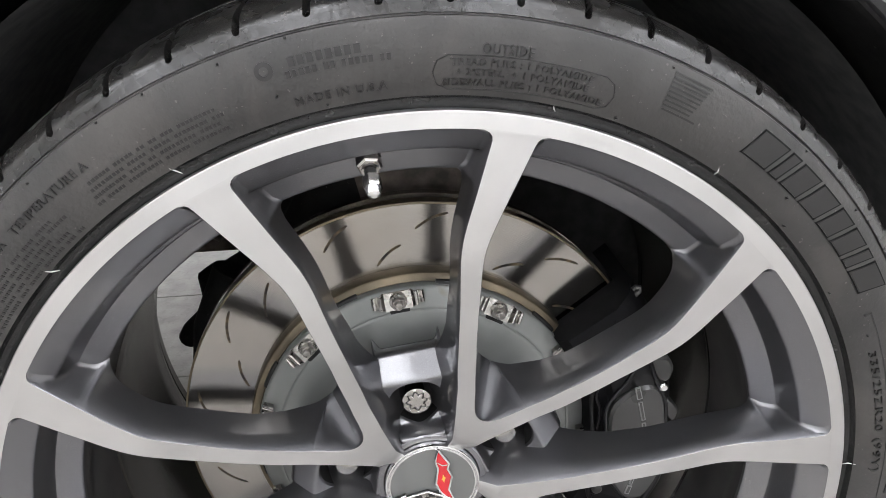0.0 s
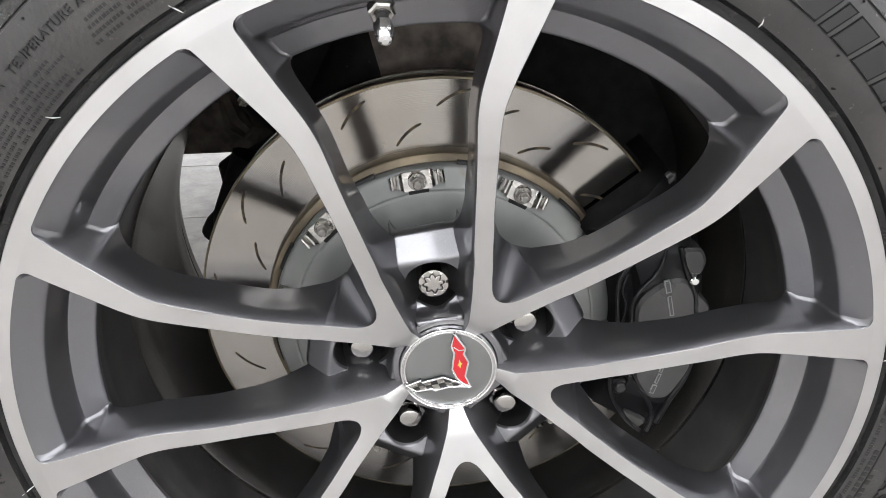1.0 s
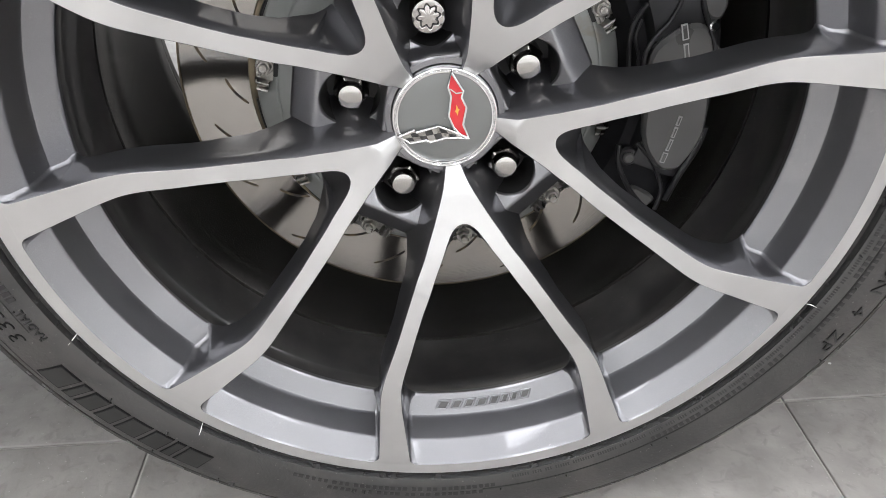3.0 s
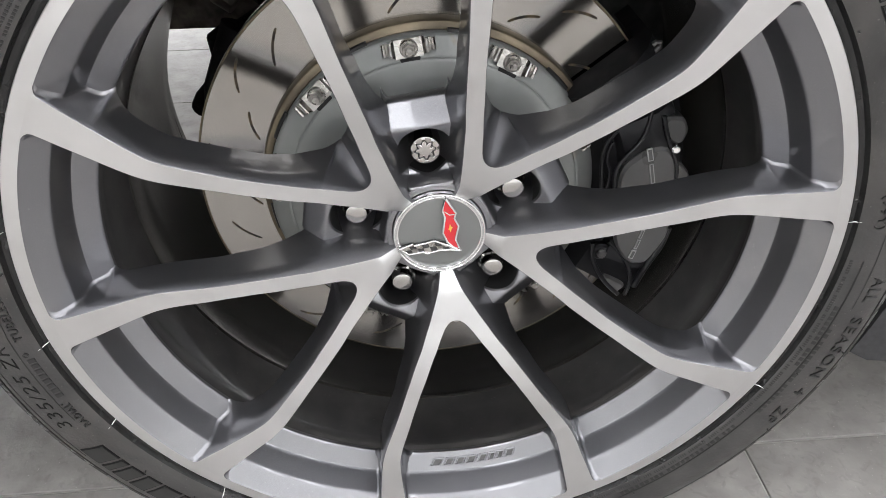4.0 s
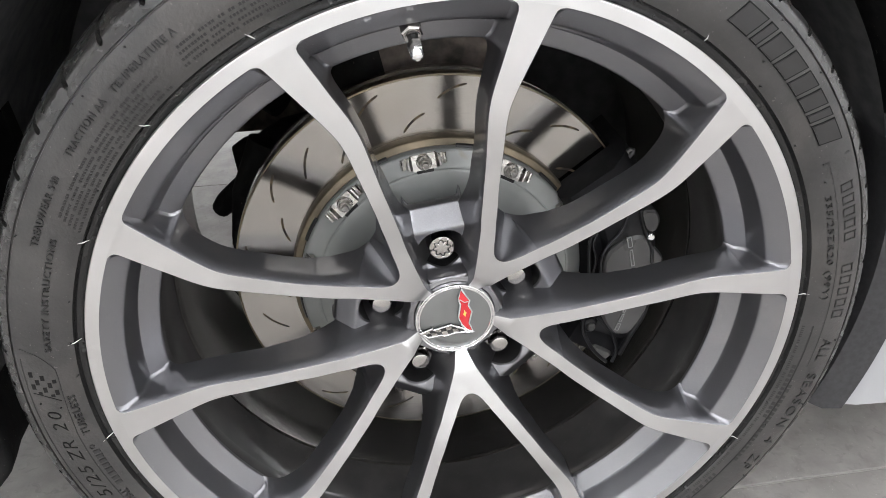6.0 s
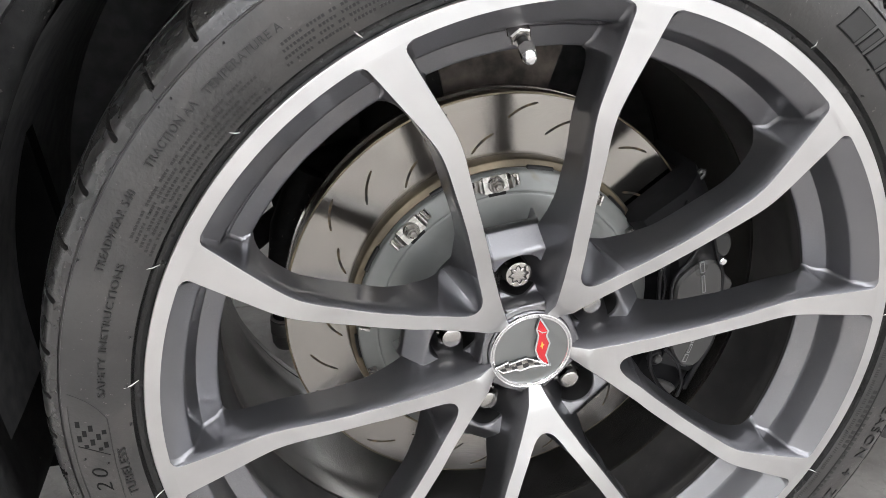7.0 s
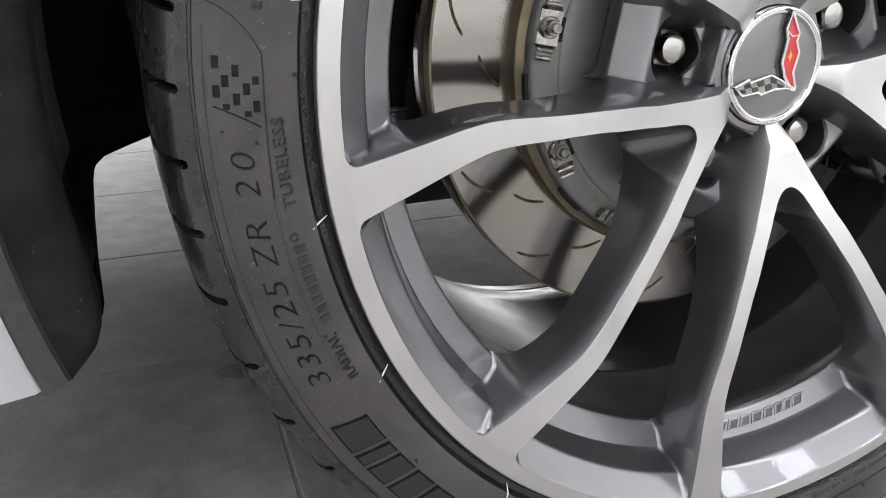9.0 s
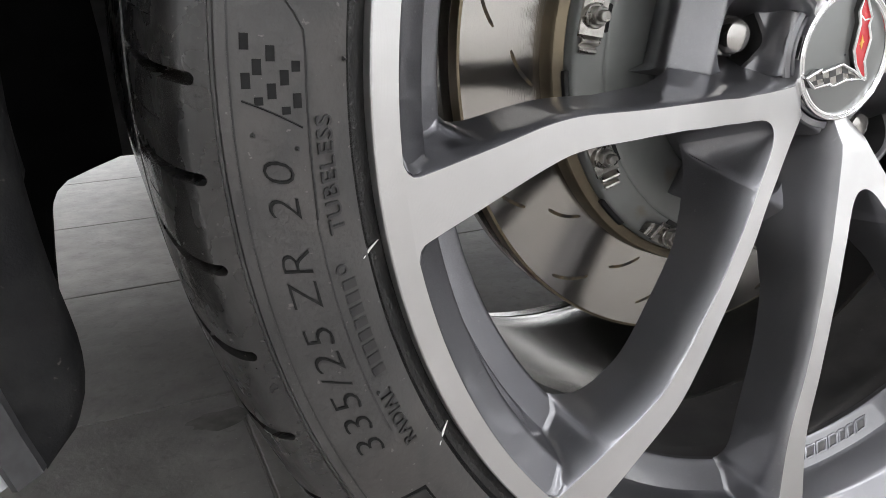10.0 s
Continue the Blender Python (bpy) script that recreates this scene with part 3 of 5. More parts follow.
for wide in (2.6, 2.3, 2.2, 2.4, 2.1, 1.7, 1.7, 2.3):
    bm = bmesh.new()
    loop = [on_step(r, a - da, 0.0003) for da, r in ((0.0, 0.2358), (wide * 0.45, 0.2358), (wide * 0.86, 0.2358), (wide * 0.80 - 0.35, 0.2384), (wide * 0.74 - 0.7, 0.2410), (wide * 0.3 - 0.7, 0.2410), (-0.7, 0.2410), (-0.35, 0.2384))]
    tube(bm, loop + loop[:2], 0.00085, 6, False)
    part("name_block", bm, grey_paint, rim)
    bm = bmesh.new()
    bm.faces.new([bm.verts.new(on_step(r, a - da, 0.0004)) for da, r in ((0.3, 0.2367), (wide * 0.74, 0.2367), (wide * 0.66 - 0.5, 0.2402), (-0.3, 0.2402))])
    part("name_block", bm, barrel_shade, rim)
    a -= wide + 0.12

# V spokes
OUTER = [(0.033, 8.4), (0.040, 9.8), (0.051, 12.4), (0.062, 14.6), (0.072, 16.0), (0.080, 17.2), (0.092, 18.2), (0.107, 19.9), (0.121, 20.7), (0.135, 21.4), (0.150, 21.9),
         (0.170, 22.6), (0.187, 23.1), (0.198, 23.1), (0.207, 22.8), (0.226, 21.9), (0.245, 21.2), (0.2588, 20.75), (0.2613, 20.85), (0.2631, 21.2), (0.2642, 21.7), (0.2653, 22.4)]
INNER = [(0.0694, 0.0), (0.0697, 1.3), (0.0703, 2.6), (0.0715, 3.9), (0.0735, 5.4), (0.077, 7.0), (0.084, 9.0), (0.101, 12.5), (0.110, 13.8), (0.132, 16.3), (0.150, 17.5),
         (0.168, 18.3), (0.180, 18.8), (0.190, 19.0), (0.198, 18.9), (0.212, 18.1), (0.226, 17.2), (0.240, 16.4), (0.2588, 15.45), (0.2613, 15.3), (0.2631, 14.95), (0.2642, 14.4), (0.2653, 13.7)]
FACE = [(0.033, 0.0465), (0.0395, 0.0418), (0.0445, 0.0372), (0.050, 0.0355), (0.060, 0.0328), (0.069, 0.0302), (0.090, 0.0244), (0.115, 0.0178), (0.140, 0.0126), (0.165, 0.0083), (0.195, 0.0044), (0.215, 0.0027), (0.240, 0.0010), (0.2588, 0.0002), (0.2645, -0.0001), (0.2653, -0.0001)]
BACK = [(0.033, 0.090), (0.07, 0.086), (0.085, 0.078), (0.0945, 0.067), (0.105, 0.0615), (0.115, 0.0585), (0.130, 0.0505), (0.140, 0.0475), (0.158, 0.0435), (0.180, 0.0395), (0.195, 0.038), (0.215, 0.038), (0.225, 0.0405), (0.2325, 0.046), (0.2634, 0.040)]
DRAFT_OUT = [(0.033, 0.010), (0.06, 0.017), (0.085, 0.016), (0.10, 0.009), (0.113, 0.0045), (0.125, 0.003), (0.14, 0.003), (0.158, 0.0018), (0.18, 0.0020), (0.20, 0.0014), (0.222, 0.0014), (0.2270, 0.0019), (0.2295, 0.0030), (0.2310, 0.0044), (0.2325, 0.0062), (0.2634, 0.0062)]
DRAFT_IN = [(0.0945, 0.0190), (0.096, 0.0125), (0.100, 0.0088), (0.106, 0.0066), (0.115, 0.0026), (0.13, 0.0020), (0.16, 0.0026), (0.18, 0.0026), (0.20, 0.0020), (0.215, 0.0018), (0.2215, 0.0024), (0.2250, 0.0036), (0.2280, 0.0056), (0.2300, 0.0078), (0.2310, 0.0095), (0.2325, 0.0115), (0.2634, 0.0115)]


def v_spoke_mesh():
    bm = bmesh.new()
    fine = [0.0694, 0.0697, 0.0703, 0.0715, 0.0735, 0.077, 0.0945, 0.0952, 0.0980]
    rs = sorted(set([0.033, 0.036, 0.040, 0.045, 0.051, 0.057, 0.063, 0.067] + fine + [round(0.080 + 0.004 * k, 4) for k in range(36)]
                    + [round(0.222 + 0.0015 * k, 4) for k in range(24)] + [0.2590, 0.2600, 0.2607, 0.2613, 0.2622, 0.2631, 0.2637, 0.2642, 0.2647, 0.2653]))
    for s in (-1, 1):
        rows = []
        for R in rs:
            o = curve_at(OUTER, R, 0.005 if 0.05 < R < 0.25 else 0)
            i = curve_at(INNER, R, 0.004 if 0.088 < R < 0.25 else 0) if R > 0.0694 else 0.0
            yf, yb = curve_at(FACE, R, 0.006 if 0.05 < R < 0.25 else 0), curve_at(BACK, R, 0.006)
            do, di = curve_at(DRAFT_OUT, R, 0.001), curve_at(DRAFT_IN, R, 0.001)
            deg = math.degrees(1.0 / R)
            e = 0.00035 * deg
            yr = float(np.interp(R, RIM_R, RIM_Y))
            b = min(1.0, max(0.0, (R - 0.2295) / 0.0045))
            b = b * b * (3 - 2 * b)

            def P(a, y):
                return bm.verts.new(polar(R, s * a, y))

            low = max(yr - yf, 0.0)
            near = max(0.0, 1 - max(R - 0.2314, 0.0) / 0.007) ** 2

            def cove(off):
                return [(0.15 * off, yf + 0.0004 + low * 0.45), (0.45 * off, max(yf + 0.0004, yr - 0.0030)), (off, max(yf + 0.0004, yr - 0.0010)), (off + 0.0024, max(yf + 0.0004, yr + 0.0002))]

            plain_o = [(do * 0.22, yf + (yb - yf) * 0.35), (do * 0.62, yf + (yb - yf) * 0.72), (do * 0.92, yb - 0.002), (do, yb)]
            plain_i = [(di * 0.3, yf + (yb - yf) * 0.45), (di * 0.75, yb - 0.004), (di * 0.95, yb - 0.001), (di, yb)]

            def mixed(plain, off):
                return [(p[0] + (q[0] - p[0]) * b, p[1] + (q[1] - p[1]) * b) for p, q in zip(plain, cove(off))]

            if R <= 0.0694:
                inner = [P(0, yf - 0.0003 * min(1.0, max(0.0, (R - 0.036) / 0.01)) * min(1.0, (0.0696 - R) / 0.004))] * 6
            elif R < 0.0945:
                # the web that closes the V slopes down between the arms
                web = yf + 0.0005 + (0.066 - yf) * ((R - 0.0694) / 0.0251) ** 0.8
                inner = [P(i * (1 - u), yf + 0.0004 + (web - yf) * v) for u, v in ((1.0, 1.0), (0.72, 0.97), (0.38, 0.82), (0.12, 0.48))] + [P(i, yf + 0.0004), P(i + e, yf)]
            else:
                inner = [P(max(i - w * deg, 0.0), y) for w, y in reversed(mixed(plain_i, 0.0014 + 0.0070 * near))] + [P(i, yf + 0.0004), P(i + e, yf)]
            outer = [P(o - e, yf), P(o, yf + 0.0004)] + [P(o + w * deg, y) for w, y in mixed(plain_o, 0.0014 + 0.0040 * near)]
            rows.append(inner + outer)
        for p, q in zip(rows, rows[1:]):
            for j in range(len(p)):
                k = (j + 1) % len(p)
                f = list(dict.fromkeys((p[j], p[k], q[k], q[j])))
                if len(f) < 3:
                    continue
                try:
                    bm.faces.new(f).material_index = 0 if j == 5 else 1
                except ValueError:
                    pass
    bmesh.ops.remove_doubles(bm, verts=bm.verts, dist=0.00005)
    return bm


spoke = part("v_spoke", v_spoke_mesh(), [machined, grey_paint], wheel, "machined silver front over glossy dark grey flanks", 42, inward=True)
# soft folds between the painted flanks, crisp edges at the machined face
painted = {}
for p in spoke.data.polygons:
    for e in p.edge_keys:
        painted[e] = painted.get(e, True) and p.material_index == 1
faces_by_edge = {}
for p in spoke.data.polygons:
    for e in p.edge_keys:
        faces_by_edge.setdefault(e, []).append(p.normal)
for e in spoke.data.edges:
    normals = faces_by_edge.get(tuple(sorted(e.vertices)), [])
    if painted.get(tuple(sorted(e.vertices))) and len(normals) == 2 and normals[0].angle(normals[1]) < radians(66):
        e.use_edge_sharp = False
spoke.matrix_basis = axle_turn(TURN + 35.8)
for k in range(1, 5):
    again(spoke, axle_turn(TURN + 35.8 + 72 * k))

# middle of the wheel: ring round the cap, bosses with lug bores
def hub_place(R, a, y):
    """The web between the bosses; behind a bore it lies deep."""
    d = (a - TURN + 36) % 72 - 36
    if abs(R * math.sin(radians(d))) < 0.0235 and R > 0.039:
        y = max(y, 0.0890)
    return polar(R, a, y)


part("hub_center", revolve(bmesh.new(), [(0.0338, 0.075), (0.0338, 0.0505), (0.0345, 0.0495), (0.0378, 0.0495), (0.0388, 0.0505), (0.0395, 0.0560), (0.0440, 0.063), (0.052, 0.0690), (0.070, 0.0735), (0.082, 0.0765),
                                         (0.0850, 0.0775), (0.0860, 0.0788), (0.0858, 0.0815), (0.0820, 0.095), (0.030, 0.0962)], 720, place=hub_place), grey_paint, wheel, inward=True)


def boss_mesh():
    """The pad round one lug bore, straight up from the axle: a ledge by the cap, the round bore, a flat-sided pad beyond it."""
    bm = bmesh.new()
    n, c, r0 = 180, 0.0603, 0.0192

    def height(x, R):
        h = curve_at([(0.034, 0.0500), (0.0380, 0.0500), (0.0388, 0.0511), (0.0400, 0.0565), (0.0416, 0.0630), (0.0450, 0.0655), (0.052, 0.0645), (0.060, 0.0625), (0.070, 0.0588), (0.078, 0.0545), (0.0805, 0.0532), (0.0820, 0.0534), (0.085, 0.0556), (0.090, 0.0597), (0.0950, 0.0638), (0.0974, 0.0658), (0.0980, 0.0668), (0.0986, 0.0720)], R, 0.0009)
        wide = curve_at([(0.034, 0.0165), (0.047, 0.0180), (0.060, 0.0212), (0.080, 0.0222), (0.100, 0.0222)], R)
        flank = curve_at([(0.0, 0.0), (0.90, 0.0), (0.95, 0.0008), (0.985, 0.0030), (1.0, 0.0060), (1.10, 0.022), (1.2, 0.03)], abs(x) / wide)
        return h + flank

    def P(x, R, y):
        return bm.verts.new((x, y, HUB + R))

    def edge(i, rr):
        a = 2 * math.pi * i / n
        return rr * math.sin(a), c + rr * math.cos(a)

    loops = []
    for s in [0.0, 0.03] + [0.0625 + 0.0375 * k for k in range(26)]:
        loop = []
        for i in range(n):
            a = 2 * math.pi * i / n
            cx, cz = math.sin(a), math.cos(a)
            lim = max(abs(cx) / 0.0245, cz / 0.0383 if cz > 0 else -cz / 0.0260)
            rr = r0 + (1 / lim - r0) * s
            x, R = edge(i, rr)
            loop.append(P(x, R, height(x, R) + (0.0009 if s == 0 else 0)))
        loops.append(loop)
    bore = []
    for r, dy in ((r0 - 0.0004, 0.0022), (r0 - 0.001, 0.0150)):
        bore.append([P(*edge(i, r), height(*edge(i, r0)) + dy) for i in range(n)])
    for r, y in ((0.0172, 0.086), (0.004, 0.087)):
        bore.append([P(*edge(i, r), y) for i in range(n)])
    loops = bore[::-1] + loops
    # below its edge the pad is hollowed out
    loops.append([bm.verts.new((v.co.x * 0.99, v.co.y + 0.004, HUB + c + (v.co.z - HUB - c) * 0.985)) for v in loops[-1]])
    loops.append([bm.verts.new((v.co.x * 0.86, 0.095, HUB + c + (v.co.z - HUB - c) * 0.70)) for v in loops[-2]])
    # bore walls and floor are coloured black, their shade painted in
    for j, (p, q) in enumerate(zip(loops, loops[1:])):
        for i in range(n):
            k = (i + 1) % n
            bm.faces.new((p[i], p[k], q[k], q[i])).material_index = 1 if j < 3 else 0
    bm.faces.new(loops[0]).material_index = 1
    return bm


def nut_mesh():
    """A domed chrome lug nut on a hexagon, straight up from the axle."""
    bm = bmesh.new()
    c = 0.06035

    def ring(r, y, n=36, hexa=False):
        out = []
        for i in range(n):
            a = 2 * math.pi * i / n
            q = r
            if hexa:
                q = r * math.cos(math.pi / 6) / math.cos((a % (math.pi / 3)) - math.pi / 6)
            out.append(bm.verts.new((q * math.sin(a), y, HUB + c + q * math.cos(a))))
        return out

    loops = [ring(0.0116, 0.0860), ring(0.0116, 0.0810, hexa=True), ring(0.0116, 0.0694, hexa=True), ring(0.0110, 0.0684, hexa=True), ring(0.0091, 0.0678), ring(0.0087, 0.0672), ring(0.0086, 0.0640),
             ring(0.0083, 0.0624), ring(0.0075, 0.0610), ring(0.0056, 0.0602), ring(0.0022, 0.0599)]
    for p, q in zip(loops, loops[1:]):
        for i in range(len(p)):
            k = (i + 1) % len(p)
            bm.faces.new((p[i], p[k], q[k], q[i]))
    bm.faces.new(loops[-1])
    return bm


boss = part("lug_boss", boss_mesh(), [grey_paint, shade_and_stem_black], wheel, "", 40)
boss.matrix_basis = axle_turn(TURN)
nut = part("lug_nut", nut_mesh(), nut_metal, wheel, "domed bright chrome hexagon nut", 30)
nut.matrix_basis = axle_turn(TURN + 72)
for k in range(1, 5):
    again(boss, axle_turn(TURN + 72 * k))
    if k > 1:
        again(nut, axle_turn(TURN + 72 * k))


def lock_nut_mesh():
    """The locking nut, with a star-shaped keyway in its end."""
    bm = bmesh.new()
    c, n = 0.06035, 72

    def ring(r, y, wave=0.0):
        return [bm.verts.new(((r + wave * math.cos(8 * 2 * math.pi * i / n)) * math.sin(2 * math.pi * i / n), y, HUB + c + (r + wave * math.cos(8 * 2 * math.pi * i / n)) * math.cos(2 * math.pi * i / n))) for i in range(n)]

    loops = [ring(0.0112, 0.086), ring(0.0112, 0.072), ring(0.0108, 0.0710), ring(0.0106, 0.0625), ring(0.0100, 0.0608), ring(0.0080, 0.0603, 0.0005), ring(0.0070, 0.0605, 0.0010), ring(0.0069, 0.0625, 0.0010),
             ring(0.0058, 0.0625, 0.0010), ring(0.0057, 0.0607, 0.0010), ring(0.0045, 0.0603), ring(0.001, 0.0602)]
    for j, (p, q) in enumerate(zip(loops, loops[1:])):
        for i in range(n):
            k = (i + 1) % n
            bm.faces.new((p[i], p[k], q[k], q[i])).material_index = 1 if j in (6, 7, 8) else 0
    bm.faces.new(loops[-1])
    return bm


part("lock_nut", lock_nut_mesh(), [nut_metal, caliper_grey], wheel, "bright locking lug nut with a star keyway", 30).matrix_basis = axle_turn(TURN)

# centre cap with crossed flags in plain shapes
cap = part("center_cap", revolve(bmesh.new(), [(0.0325, 0.060), (0.0325, 0.0490), (0.0310, 0.0470), (0.0296, 0.0466), (0.0200, 0.0461), (0.0100, 0.0459), (0.0005, 0.0459)], 96), cap_grey, wheel, "satin grey centre cap")
part("cap_ring", revolve(bmesh.new(), [(0.0292, 0.0470), (0.0294, 0.0456), (0.0299, 0.0449), (0.0306, 0.0448), (0.0311, 0.0454), (0.0313, 0.0464), (0.0316, 0.0464), (0.0318, 0.0453), (0.0324, 0.0447), (0.0331, 0.0449), (0.0336, 0.0462), (0.0336, 0.0560)], 96), chrome, cap, "polished chrome ring")
MM = 0.001


def mm(pts):
    return [(x * MM, z * MM) for x, z in pts]


def rods(name, pts, r, y, mat, label):
    """A closed frame of flat bars along an outline on the cap."""
    loop = [Vector((x * MM, y, HUB + z * MM)) for x, z in pts]
    part(name, tube(bmesh.new(), loop + loop[:2], r, 8, False), mat, cap, label, 50)


def shrunk(pts, by):
    cx, cz = sum(q[0] for q in pts) / len(pts), sum(q[1] for q in pts) / len(pts)
    return [(x - (x - cx) * by, z - (z - cz) * by) for x, z in pts]


TALL = [(4.4, 30.4), (11.6, 18.6), (10.4, 14.4), (13.4, 7.7), (11.2, -3.4), (14.9, -13.2), (9.0, -9.8), (5.2, -5.2), (2.2, 2.5), (3.9, 15.3), (2.1, 21.2)]
LONG = [(-29.2, -10.0), (-19.4, -6.0), (-18.6, -7.8), (-4.4, -4.2), (4.6, -8.0), (14.6, -13.4), (8.8, -12.5), (-0.3, -12.4), (-9.7, -14.9), (-12.2, -13.4), (-23.0, -15.0), (-25.4, -12.8)]
part("red_flag", plate(bmesh.new(), mm(shrunk(TALL, 0.04)), 0.0434, 0.0462), flag_red, cap, "glossy red enamel")
rods("flag_frame", TALL, 0.00085, 0.0430, chrome, "chrome outline")
part("flag_side", plate(bmesh.new(), mm(shrunk(TALL, -0.05)), 0.0437, 0.0462), flag_black, cap, "black edge")
part("white_bar", plate(bmesh.new(), mm([(3.6, 20.2), (7.2, 17.4), (10.6, 17.8), (10.6, 17.0), (7.0, 16.6), (3.6, 19.4)]), 0.0432, 0.0445), chrome, cap, "thin chrome bar")
part("gold_mark", plate(bmesh.new(), mm([(7.2, 9.6), (8.4, 6.8), (9.2, 6.4), (8.4, 5.4), (7.9, 2.4), (6.9, 4.6), (6.1, 5.0), (6.8, 6.4)]), 0.0431, 0.0440), flag_gold, cap, "small gold mark")
part("pale_band", plate(bmesh.new(), mm(shrunk(LONG, 0.03)), 0.0436, 0.0462), steel, cap, "pale enamel")
rods("chequer_frame", LONG, 0.0008, 0.0431, chrome, "chrome outline")
part("chequer_side", plate(bmesh.new(), mm(shrunk(LONG, -0.03)), 0.0439, 0.0462), flag_black, cap, "black edge")


def on_band(u, v):
    low = (-24.6 + 32.0 * u, curve_at([(0, -14.0), (0.35, -12.9), (0.45, -14.0), (0.75, -11.9), (1, -12.0)], u))
    high = (-27.0 + 32.0 * u, curve_at([(0, -9.9), (0.25, -7.5), (0.3, -8.2), (0.70, -5.2), (1, -8.6)], u))
    return low[0] + (high[0] - low[0]) * v, low[1] + (high[1] - low[1]) * v


for col in range(7):
    for row in range(2):
        if (col + row) % 2 == 0:
            u, v = col / 7, row / 2
            part("black_square", plate(bmesh.new(), mm([on_band(u, v), on_band(u + 1 / 7, v), on_band(u + 1 / 7, v + 0.5), on_band(u, v + 0.5)]), 0.0434, 0.0446), flag_black, cap, "black enamel")
# valve


def valve_part(name, spans, mat, parent, label="", n=24, hexa=False):
    bm = bmesh.new()
    a, b2 = polar(0.2535, TURN + 0.4, 0.0310), polar(0.2325, TURN + 0.4, -0.001)
    tube(bm, [a + (b2 - a) * s for s, r in spans], [r for s, r in spans], 6 if hexa else n)
    return part(name, bm, mat, parent, label, 30)


stem = valve_part("valve_stem", [(0.0, 0.0034), (0.70, 0.0034)], shade_and_stem_black, wheel, "dark valve stem")
valve_part("washer", [(0.02, 0.0080), (0.07, 0.0085), (0.12, 0.0080)], shade_and_stem_black, stem)
valve_part("nut", [(0.12, 0.0069), (0.14, 0.0075), (0.27, 0.0075), (0.29, 0.0067)], nut_metal, stem, hexa=True)
valve_part("nut", [(0.30, 0.0066), (0.32, 0.0072), (0.46, 0.0072), (0.49, 0.0062)], nut_metal, stem, hexa=True)
valve_part("collar", [(0.49, 0.0049), (0.55, 0.0049)], nut_metal, stem)
valve_part("valve_cap", [(0.66, 0.0046), (0.68, 0.0052), (0.86, 0.0052), (0.88, 0.0049)], nut_metal, stem, "chrome hexagon cap", hexa=True)
valve_part("cap_tip", [(0.87, 0.0046), (0.93, 0.0043), (0.98, 0.0034), (1.01, 0.0016)], chrome, stem, "chrome dome")

# ---- brake ----
brake = thing("brake_disc", "slotted brushed steel brake disc on a grey hat with bright bolts", "brake disc", (0, 0.14, 0))
ring_profile = [(0.1335, 0.1255), (0.1340, 0.1250), (0.1815, 0.1250), (0.1825, 0.1260), (0.1825, 0.1340), (0.1775, 0.1345), (0.1775, 0.1475), (0.1825, 0.1480), (0.1825, 0.1560), (0.1340, 0.1570)]
friction = part("friction_ring", revolve(bmesh.new(), ring_profile, 240, close=True), disc_metal, brake, "brushed steel ring")
part("rim_edge", revolve(bmesh.new(), [(0.1818, 0.1246), (0.1832, 0.1250), (0.1834, 0.1345), (0.1826, 0.1350)], 180), rust_gold, brake)
part("hat", revolve(bmesh.new(), [(0.0100, 0.0968), (0.0900, 0.0968), (0.1020, 0.0972), (0.1090, 0.0982), (0.1104, 0.0986), (0.1111, 0.0996), (0.1119, 0.0994), (0.1132, 0.1000), (0.1240, 0.1050), (0.1258, 0.1060),
                                        (0.1265, 0.1072), (0.1268, 0.1120), (0.1268, 0.150)], 180), hat_zinc, brake, "grey zinc-plated hat", 50)
part("gold_ring", revolve(bmesh.new(), [(0.1262, 0.1215), (0.1266, 0.1130), (0.1275, 0.1122), (0.1316, 0.1150), (0.1322, 0.1150), (0.1329, 0.1158), (0.1334, 0.1170), (0.1339, 0.1258)], 180), rust_gold, brake, "gold-brown corroded carrier ring")


def slot_mesh(r1, r2, span):
    bm = bmesh.new()
    rows = []
    n = 10
    for i in range(n + 1):
        s = i / n
        R = r1 + (r2 - r1) * s + 0.0016 * math.sin(math.pi * s)
        a = -span / 2 + span * s
        w = 0.00125 * (0.6 if i in (0, n) else 1.0)
        d = Vector((radians(span) * R, r2 - r1)).normalized()
        p, c = polar(R, a, 0.12485), 0.0
        t = Vector((math.cos(radians(a)), 0, -math.sin(radians(a)))) * -d.y + Vector((math.sin(radians(a)), 0, math.cos(radians(a)))) * d.x
        rows.append([bm.verts.new(p + t * w + Vector((0, 0.0004, 0))), bm.verts.new(p + t * w * 0.7), bm.verts.new(p - t * w * 0.7), bm.verts.new(p - t * w + Vector((0, 0.0004, 0)))])
    for p, q in zip(rows, rows[1:]):
        for j in range(3):
            bm.faces.new((p[j], p[j + 1], q[j + 1], q[j]))
    return bm


kinds = {"I": (0.1385, 0.1515, 7.8), "O": (0.1630, 0.1752, 7.9), "M": (0.1508, 0.1675, 8.0)}
slots = {}
for idx in range(30):
    kind = "IOMIO"[idx % 5]
    m = axle_turn(TURN - 60.5 + 12 * idx)
    if kind in slots:
        again(slots[kind], m)
    else:
        slots[kind] = part("slot", slot_mesh(*kinds[kind]), slot_dirt, friction, "dirty curved slot")
        slots[kind].matrix_basis = m


